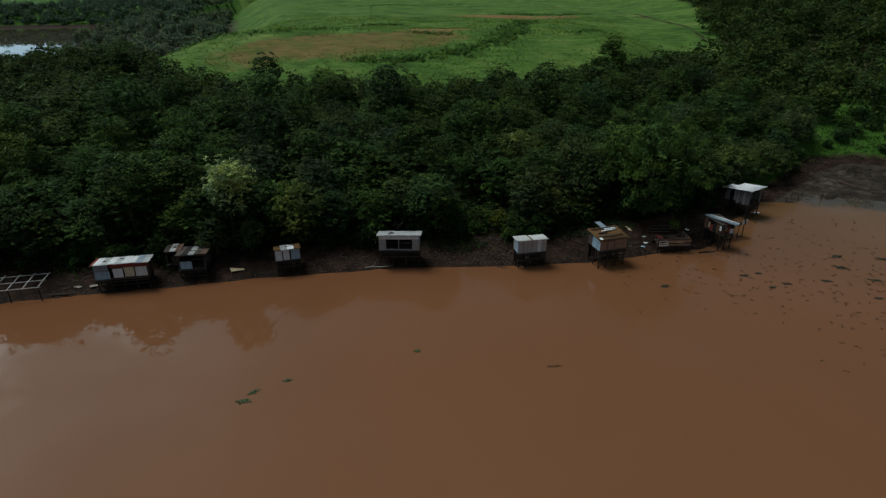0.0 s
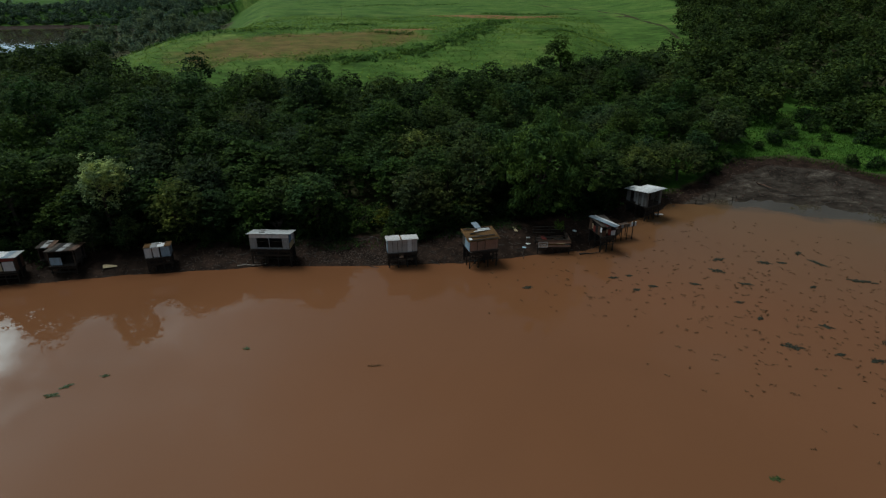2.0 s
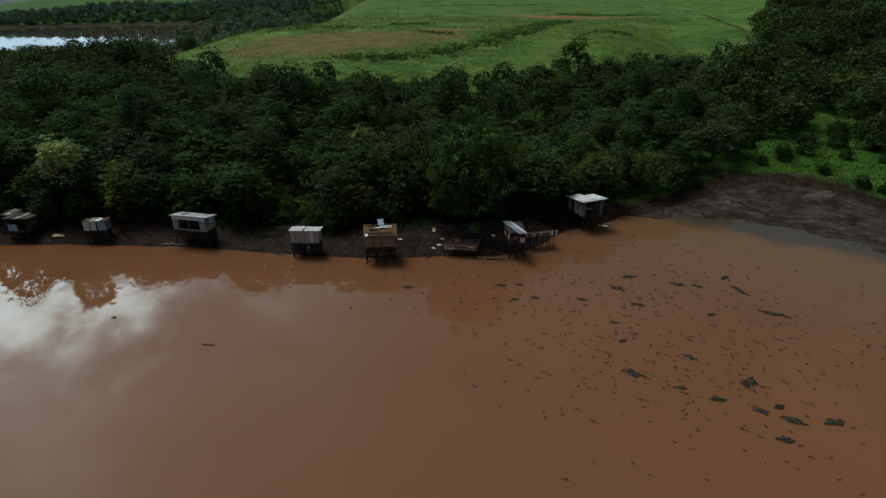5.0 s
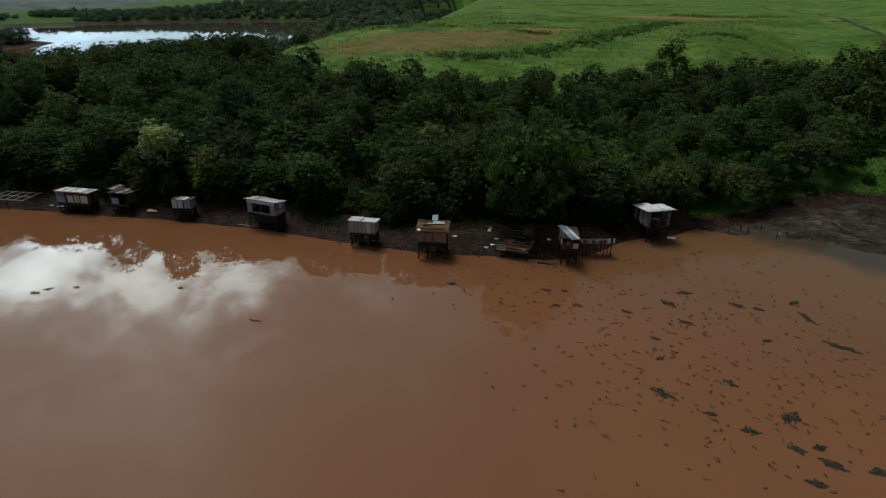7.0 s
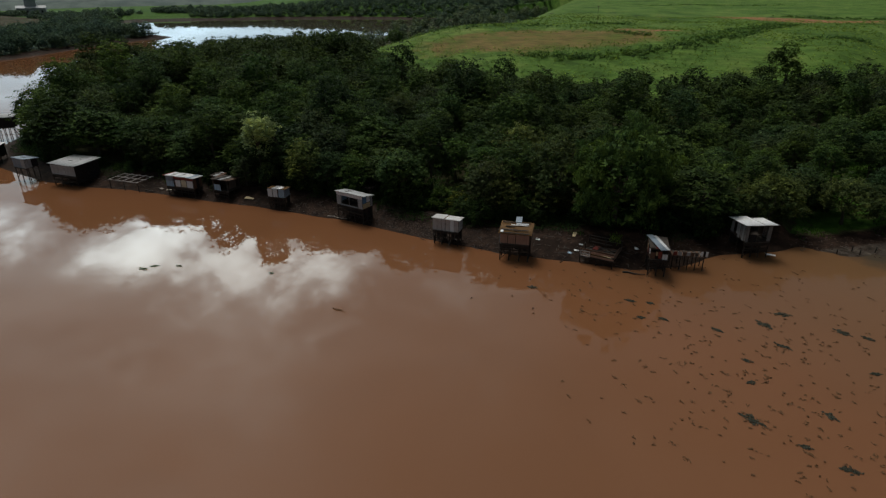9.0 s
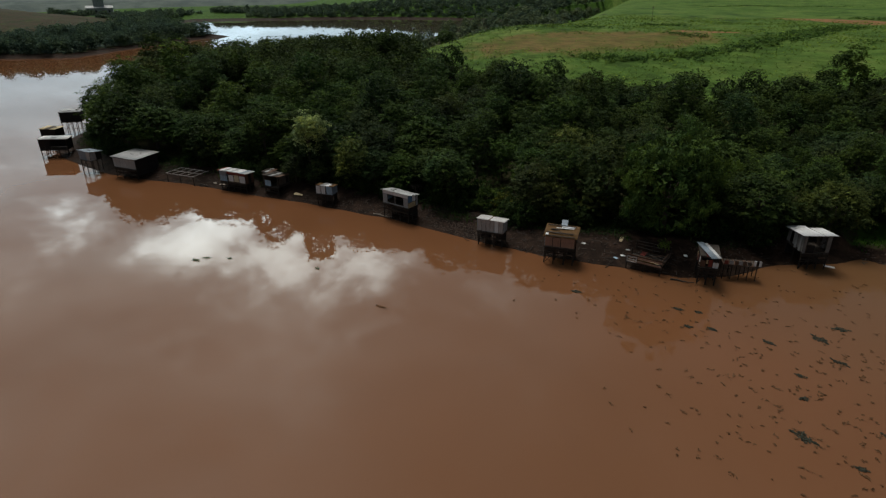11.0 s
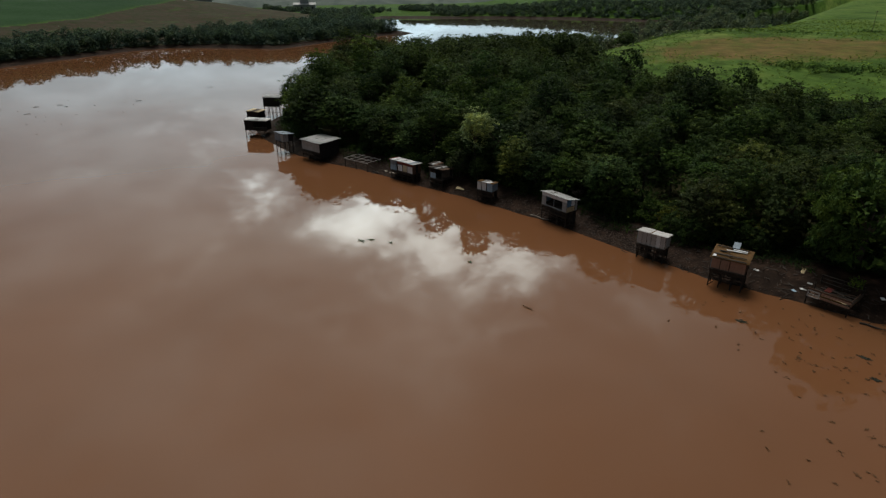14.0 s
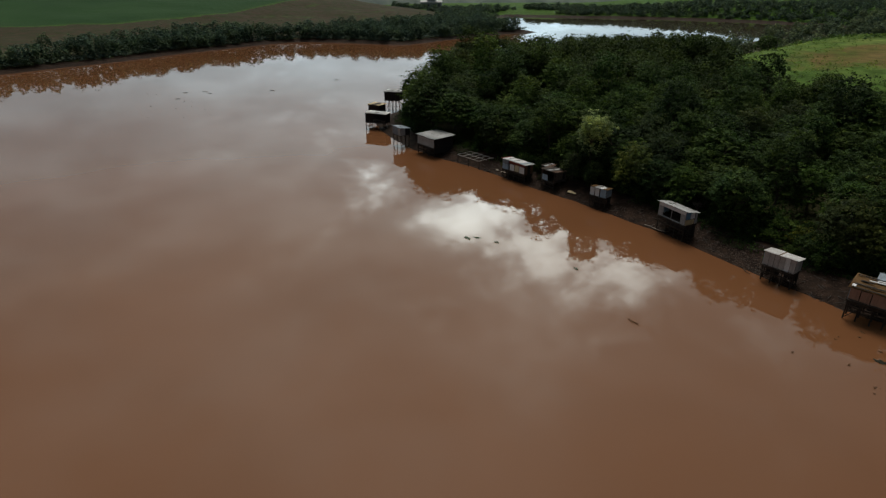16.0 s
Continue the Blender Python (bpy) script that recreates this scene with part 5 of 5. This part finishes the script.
# boards and scrap lying on the bank
SCRAP = [(-29.6, 67.4, 1.5, 0.9, 25, M_CREAM, "cream board lying flat on the muddy bank"), (17.4, 84.4, 0.9, 0.4, 20, M_WHITE, "white scrap board on the dark bank"),
         (17.7, 83.4, 0.8, 0.35, 10, M_WHITE, "white scrap board on the dark bank"), (20.4, 78.4, 0.4, 1.3, 12, M_CREAM, "pale plank lying on the dark bank"),
         (16.6, 75.2, 0.5, 0.4, 0, M_WHITE, "small white scrap on the muddy bank"), (28.5, 78.7, 0.35, 0.5, 40, M_WHITE, "small white scrap on the muddy bank"),
         (21.9, 75.4, 0.6, 0.4, 30, M_WHITE, "white scrap beside the roofless hut"), (21.3, 74.6, 0.4, 0.5, 70, M_BLUE, "blue scrap beside the roofless hut"),
         (22.0, 76.6, 0.5, 0.3, 15, M_GREY, "grey scrap beside the roofless hut"), (-44.6, 63.4, 0.9, 0.5, 30, M_CONCRETE, "pale broken slab on the bank"),
         (-46.3, 63.2, 0.6, 0.7, 80, M_CONCRETE, "pale broken slab on the bank"), (43.0, 88.6, 1.2, 0.35, 8, M_WHITE, "white board lying at the water's edge")]
for x, y, w2, d2, turn, mat, label in SCRAP:
    ob = tagged(new("scrap_board"), label, "board")
    ob.matrix_basis = pose(x, y, ground_z(x, y) + 0.02, 4, 3, turn)
    bm = bmesh.new()
    vs = box(bm, -w2 / 2, w2 / 2, -d2 / 2, d2 / 2, 0, 0.05)
    for v in vs:
        v.co.x += rnd.uniform(-0.05, 0.05)
        v.co.y += rnd.uniform(-0.05, 0.05)
    me = bpy.data.meshes.new("scrap_board")
    bm.to_mesh(me)
    bm.free()
    me.materials.append(mat)
    sb = new("board", me)
    sb.parent = ob


def log(x, y, length, turn, r, mat=M_TIMBER, label="grey driftwood log lying on the mud", sink=0.0, rise=2.0):
    """A bent trunk with broken side branches."""
    ob = thing("driftwood", label, "driftwood", pose(x, y, ground_z(x, y) + r * 0.7 - sink, 0, -rise, turn))
    bm = bmesh.new()
    pts = [(length * k / 4, 0.06 * length * math.sin(k * 1.7), 0.02 * math.cos(k * 2.1)) for k in range(5)]
    for k in range(4):
        limb(bm, pts[k], pts[k + 1], r * (1 - 0.16 * k), r * (1 - 0.16 * (k + 1)), 7)
    for k in (1, 2, 3):
        a = 1.3 * k
        limb(bm, pts[k], (pts[k][0] + 0.25 * length * 0.5, pts[k][1] + math.cos(a) * 0.22 * length, pts[k][2] + 0.12 * length * abs(math.sin(a))), r * 0.4, r * 0.12, 5)
    part("trunk", bm, mat, ob)
    return ob


log(63.6, 102.1, 4.0, -64, 0.11, M_BROWN, "dark reddish driftwood log lying on the mud flat")
log(66.5, 97.5, 2.6, -20, 0.10)
log(71.0, 94.2, 3.0, 10, 0.09)
log(58.0, 100.5, 1.8, 60, 0.07)
log(21.0, 72.2, 2.4, 70, 0.06, M_POST, "dark plank sliding from the bank into the water")
log(28.4, 73.6, 2.6, 12, 0.12, M_POST, "dark wet branch lying in the shallow water")
log(-19.5, 67.5, 2.2, 75, 0.08, M_POST, "dark leaning branch at the water's edge")
log(9.0, 70.4, 1.9, 15, 0.07, M_POST, "dark branch at the water's edge")
log(1.0, 69.8, 2.2, -25, 0.07, M_POST, "dark branch at the water's edge")
log(-3.5, 70.0, 1.6, 30, 0.07, M_POST, "dark branch at the water's edge")
log(-48.5, 61.6, 2.4, 10, 0.14, M_POST, "dark driftwood log at the water's edge")
log(-14.5, 68.8, 3.6, 8, 0.08, M_CONCRETE, "pale driftwood pole along the water's edge")
for x, y, h in ((51.8, 94.9, 1.0), (52.7, 94.5, 0.8), (54.4, 96.5, 0.9), (56.3, 94.3, 1.0), (50.2, 93.4, 0.7), (57.6, 96.0, 0.6)):
    p = thing("mooring_post", "dark wooden post standing in the mud", "post", pose(x, y, 0, rnd.uniform(-5, 5), rnd.uniform(-5, 5), 0), "posts in the mud bay")
    beam("post", p, M_POST, (0, 0, -1), (0, 0, h), 0.07)


# ---- rubble, twigs and floating weed ----
def pebbles(name, label, spots, rng, size, mat):
    """Broken stones as one mesh: eight-cornered lumps."""
    base = np.array([(-1, -1, -1), (1, -1, -1), (1, 1, -1), (-1, 1, -1), (-0.7, -0.7, 0.8), (0.8, -0.6, 0.7), (0.6, 0.8, 0.9), (-0.8, 0.6, 0.6)])
    face = np.array([(0, 1, 5, 4), (1, 2, 6, 5), (2, 3, 7, 6), (3, 0, 4, 7), (4, 5, 6, 7)])
    xy = np.array(spots)
    z = np.maximum(height(xy[:, 0], xy[:, 1]), -0.1)
    pts, fs = [], []
    for k, (x, y) in enumerate(spots):
        s = size * rng.uniform(0.4, 1.5)
        a = rng.uniform(0, 6.28)
        q = base * rng.uniform(0.6, 1.2, (8, 3)) * (s, s * rng.uniform(0.5, 1), s * 0.45)
        q = np.column_stack([q[:, 0] * math.cos(a) - q[:, 1] * math.sin(a), q[:, 0] * math.sin(a) + q[:, 1] * math.cos(a), q[:, 2]])
        pts.append(q + (x, y, z[k] + s * 0.15))
        fs.append(face + 8 * k)
    return tagged(new(name, mesh_from(name, np.concatenate(pts), np.concatenate(fs), mat)), label, "rubble", kind="stuff")


M_STONE = worn("bank_stone", (0.075, 0.044, 0.031), (0.026, 0.017, 0.012), 0.85, 0.0, 4.0)


def strip(lo, hi):
    return lambda x, y: lo < float(from_water(np.array([x]), np.array([y]))[0]) < hi


pebbles("rubble", "reddish rubble and broken stone along the muddy bank", scatter(rng, 700, (-20, 14, 66, 76), 0.22, strip(0.0, 3.6)), rng, 0.08, M_STONE)
pebbles("rubble", "dark rubble and scrap along the muddy bank", scatter(rng, 500, (-62, 36, 56, 88), 0.35, strip(-0.2, 5.5)), rng, 0.11, M_STONE)
M_PALE_STONE = worn("pale_bank_stone", (0.115, 0.082, 0.064), (0.045, 0.032, 0.025), 0.85, 0.0, 4.0)
pebbles("rubble", "pale broken twigs and stone beside the white-roofed hut", scatter(rng, 300, (-5, 4.0, 68, 75), 0.16, strip(0.2, 2.6)), rng, 0.08, M_PALE_STONE)
pebbles("clods", "dried mud clods on the flat of the bay", scatter(rng, 900, (44, 84, 88, 118), 0.4, strip(0.5, 17)), rng, 0.14, M_STONE)


def litter(name, label, spots, rng, size, mat, lift=0.0):
    """Twigs and stalks lying about, as one mesh of thin bars."""
    xy = np.array(spots)
    k = len(xy)
    z = np.maximum(height(xy[:, 0], xy[:, 1]), 0.0) + 0.05 + lift
    a = rng.uniform(0, 6.28, k)
    ln = size * rng.uniform(0.4, 1.6, k)
    dx = np.column_stack([np.cos(a) * ln, np.sin(a) * ln, rng.normal(size=k) * 0.12 * ln])
    sx = np.column_stack([-np.sin(a), np.cos(a), np.zeros(k)]) * 0.045
    c = np.column_stack([xy, z])
    up = np.array([0, 0, 0.05])
    p = np.stack([c - dx - sx, c - dx + sx, c + dx + sx, c + dx - sx, c - dx + up, c + dx + up], 1).reshape(-1, 3)
    tri = np.array([(0, 4, 5), (0, 5, 3), (1, 2, 5), (1, 5, 4)])
    fs = (tri[None] + (np.arange(k) * 6)[:, None, None]).reshape(-1, 3)
    return tagged(new(name, mesh_from(name, p, fs, mat)), label, "twigs", kind="stuff")


litter("twigs", "dark twigs and stalks strewn on the bank", scatter(rng, 520, (-64, 40, 56, 90), 0.3, strip(-0.4, 6)), rng, 0.4, M_POST)
litter("twigs", "pale dry stalks strewn on the mud flat", scatter(rng, 110, (42, 86, 88, 118), 0.4, strip(0, 17)), rng, 0.3, M_TIMBER)

M_WEED = worn("wet_weed", (0.040, 0.042, 0.026), (0.018, 0.020, 0.013), 0.8, 0.0, 5.0)
M_SCRAPS = worn("weed_scraps", (0.140, 0.068, 0.030), (0.100, 0.054, 0.024), 0.95, 0.0, 5.0)
M_WEED_GREEN = worn("green_weed", (0.05, 0.09, 0.02), (0.02, 0.03, 0.01), 0.6, 0.0, 5.0)


def weed_points(rng, x, y, length, width, turn, count):
    """A ragged floating mat of stalks and leaves, in several arms."""
    arms = rng.integers(2, 4)
    arm = rng.integers(0, arms, count)
    off = rng.uniform(-0.6, 0.6, arms)
    t2 = rng.uniform(-1, 1, count) * np.where(arm == 0, 1.0, 0.6)
    a = radians(turn) + np.where(arm == 0, 0, off[arm] * 1.6)
    w2 = np.clip(rng.normal(size=count) * 0.26, -0.5, 0.5) * width * (1.1 - np.abs(t2))
    px = x + np.cos(a) * t2 * length / 2 - np.sin(a) * w2
    py = y + np.sin(a) * t2 * length / 2 + np.cos(a) * w2
    b2 = a + rng.normal(size=count) * 0.7
    ln = rng.uniform(0.05, 0.16, count)
    wd = ln * rng.uniform(0.2, 0.5, count)
    if count > 20:      # one long stalk down each arm holds the mat together
        stalk = np.arange(3 * arms)
        arm[stalk], t2[stalk], w2[stalk] = stalk % arms, (stalk // arms - 1) * 0.42, 0.0
        a = radians(turn) + np.where(arm == 0, 0, off[arm] * 1.6)
        px, py = x + np.cos(a) * t2 * length / 2 - np.sin(a) * w2, y + np.sin(a) * t2 * length / 2 + np.cos(a) * w2
        b2[stalk], ln[stalk], wd[stalk] = a[stalk], length * 0.14, 0.035
    z = 0.012 + rng.random(count) * 0.07
    c = np.column_stack([px, py, z])
    u = np.column_stack([np.cos(b2) * ln, np.sin(b2) * ln, rng.normal(size=count) * 0.03])
    v = np.column_stack([-np.sin(b2) * wd, np.cos(b2) * wd, np.abs(rng.normal(size=count)) * 0.02])
    return np.stack([c - u, c - v, c + u, c + v], 1).reshape(-1, 3), np.arange(4 * count).reshape(-1, 4)


# larger mats: place, length, width, turn
MATS = [(45.7, 72.6, 1.7, 0.8, 20), (44.2, 69.3, 2.0, 0.9, -35), (46.2, 65.9, 1.7, 0.5, -20), (51.0, 71.8, 1.9, 0.8, -25), (53.1, 71.8, 1.2, 0.4, -20), (56.7, 74.8, 1.6, 0.6, 60),
        (57.6, 71.8, 2.6, 0.6, -55), (60.1, 66.9, 3.2, 0.8, -20), (43.6, 61.5, 1.0, 0.5, 0), (44.3, 58.1, 0.9, 0.5, 50), (50.3, 56.6, 1.4, 0.5, -30), (45.0, 52.8, 2.2, 0.8, -15),
        (53.6, 65.3, 1.1, 0.5, 30), (54.7, 53.6, 2.3, 1.3, 65), (51.7, 50.6, 1.5, 0.8, 10), (54.8, 49.8, 1.3, 0.7, 0), (56.3, 50.7, 1.2, 0.7, 30), (57.0, 49.1, 2.0, 0.9, -20),
        (60.1, 49.6, 1.8, 0.9, 20), (55.7, 46.6, 1.4, 0.8, 0), (31.2, 67.1, 1.3, 0.5, 10), (33.2, 67.7, 0.9, 0.5, 0), (33.1, 64.1, 1.0, 0.4, 20), (35.2, 65.0, 1.2, 0.5, -10),
        (40.3, 65.7, 1.4, 0.5, -20), (48.8, 51.6, 1.0, 0.5, 0), (20.8, 64.3, 1.3, 0.6, 10)]
BROWN_MATS = [(5.3, 48.6, 1.5, 0.25, 5)]
GREEN_MATS = [(-7.4, 51.0, 0.9, 0.6, 0), (-18.6, 46.4, 0.9, 0.5, 10), (-21.1, 44.8, 1.1, 0.6, 40), (-21.6, 43.5, 1.6, 0.5, 0), (35.3, 35.9, 1.1, 0.7, 0)]
FAR_MATS = [(-161.0, 18.4, 2.4, 1.0, 80), (-160.3, 24.2, 2.0, 0.9, 60), (-153.7, 43.8, 2.2, 1.0, 60), (-167.0, 69.1, 2.6, 1.0, 50), (-150.7, 15.4, 1.8, 0.8, 70), (-156.3, 25.2, 1.6, 0.8, 70)]
for mats, mat, label, dense in ((MATS, M_WEED, "dark ragged mat of water weed afloat", 95), (BROWN_MATS, M_SCRAPS, "thin silted brown strip of water weed afloat", 42), (GREEN_MATS, M_WEED_GREEN, "small green clump of water weed afloat", 50), (FAR_MATS, M_WEED, "dark clump of water weed far out on the lake", 30)):
    for x, y, ln, wd, turn in mats:
        p, f = weed_points(rng, x, y, ln, wd, turn, int(dense * ln))
        tagged(new("floating_weed", mesh_from("floating_weed", p - (x, y, 0), f, mat)), label, "water weed", "floating weed").location = (x, y, 0)

pts, fs, base = [], [], 0
for k in range(660):
    if k < 70:
        x, y = rng.uniform(16, 46), rng.uniform(58, 75)
    elif k < 520:
        x, y = rng.normal(50, 10), rng.normal(59, 10)
    elif k < 620:
        x, y = rng.uniform(22, 66), rng.uniform(60, 86)
    else:
        x, y = rng.uniform(-170, -120), rng.uniform(5, 60)
    if float(from_water(np.array([x]), np.array([y]))[0]) > -0.5:
        continue
    p, f = weed_points(rng, x, y, rng.uniform(0.15, 0.9), rng.uniform(0.15, 0.45), rng.normal() * 40 - 15, int(rng.integers(4, 13)))
    pts.append(p)
    fs.append(f + base)
    base += len(p)
tagged(new("weed_scraps", mesh_from("weed_scraps", np.concatenate(pts), np.concatenate(fs), M_SCRAPS)), "scattered scraps of silted brown weed afloat", "water weed", kind="stuff")


# ---- on the crop field and far off ----
for x, y in ((-84, 186), (-31, 234)):
    pole = thing("utility_pole", "thin dark wooden utility pole on the field", "pole", pose(x, y, ground_z(x, y), 0, 0, 30))
    beam("post", pole, M_TIMBER, (0, 0, -0.5), (0, 0, 6.5), 0.06)
    beam("crossarm", pole, M_TIMBER, (-0.6, 0, 6.1), (0.6, 0, 6.1), 0.05)


def far_building(name, label, x, y, w2, d2, h, turn, wall, roof_mat, tower=0.0):
    ob = thing(name, label, "building", pose(x, y, float(height(np.array([x]), np.array([y]))[0]), 0, 0, turn))
    block("wall", ob, wall, -w2 / 2, w2 / 2, -d2 / 2, d2 / 2, -2, h)
    bm = bmesh.new()
    pr = [(-d2 / 2 - 0.5, h), (d2 / 2 + 0.5, h), (0, h + d2 * 0.18)]
    ring = [[bm.verts.new((sx, py, pz)) for py, pz in pr] for sx in (-w2 / 2 - 0.5, w2 / 2 + 0.5)]
    for k in range(3):
        bm.faces.new((ring[0][k], ring[0][(k + 1) % 3], ring[1][(k + 1) % 3], ring[1][k]))
    bm.faces.new(ring[0][::-1]), bm.faces.new(ring[1])
    part("roof", bm, roof_mat, ob)
    for k in range(4):
        u = -w2 / 2 + w2 * (k + 0.5) / 4
        block("window", ob, M_BLACK, u - 0.8, u + 0.8, -d2 / 2 - 0.05, -d2 / 2 - 0.01, h * 0.4, h * 0.7)
    if tower:
        block("tower", ob, wall, -w2 * 0.2, w2 * 0.2, -d2 * 0.2, d2 * 0.2, h, h + tower)
        block("tower_top", ob, M_RED, -w2 * 0.12, w2 * 0.24, -d2 * 0.22, d2 * 0.22, h + tower, h + tower * 1.3)
    return ob


far_building("grain_works", "pale grain works with a reddish tower beyond the lake", -622, 320, 24, 12, 7, 60, M_GREY, M_ZINC, 8)
far_building("farm_shed", "long low farm shed with a pale roof", -640, 210, 26, 9, 4, 70, M_GREY, M_ZINC)


def bare_tree(x, y, tall, label):
    """A leafless grey tree: trunk and forked twigs."""
    thick = tall / 3.4
    ob = thing("dead_tree", label, "tree", pose(x, y, ground_z(x, y), 0, 0, 40))
    bm = bmesh.new()
    limb(bm, (0, 0, -0.5), (0.2, 0, tall * 0.45), 0.10 * thick, 0.07 * thick)
    part("trunk", bm, M_TIMBER, ob)
    r2 = random.Random(5)
    for k in range(7):
        a = k * 0.9
        bm = bmesh.new()
        p = Vector((0.2 * (0.5 + 0.07 * k), 0, tall * (0.28 + 0.025 * k)))
        q = p + Vector((math.cos(a) * tall * 0.22, math.sin(a) * tall * 0.22, tall * 0.28))
        limb(bm, p, q, 0.05 * thick, 0.028 * thick, 5)
        for j in range(5):
            e = q + Vector((r2.uniform(-1, 1), r2.uniform(-1, 1), r2.uniform(0.0, 0.9))) * tall * 0.16
            limb(bm, p.lerp(q, r2.uniform(0.5, 1)), e, 0.022 * thick, 0.008 * thick, 4)
        part("branch", bm, M_TIMBER, ob)


bare_tree(-11.0, 74.6, 3.4, "leafless pale grey tree behind the metal hut")
bare_tree(-152.5, 141.0, 11.5, "tall leafless grey tree on the wooded point")
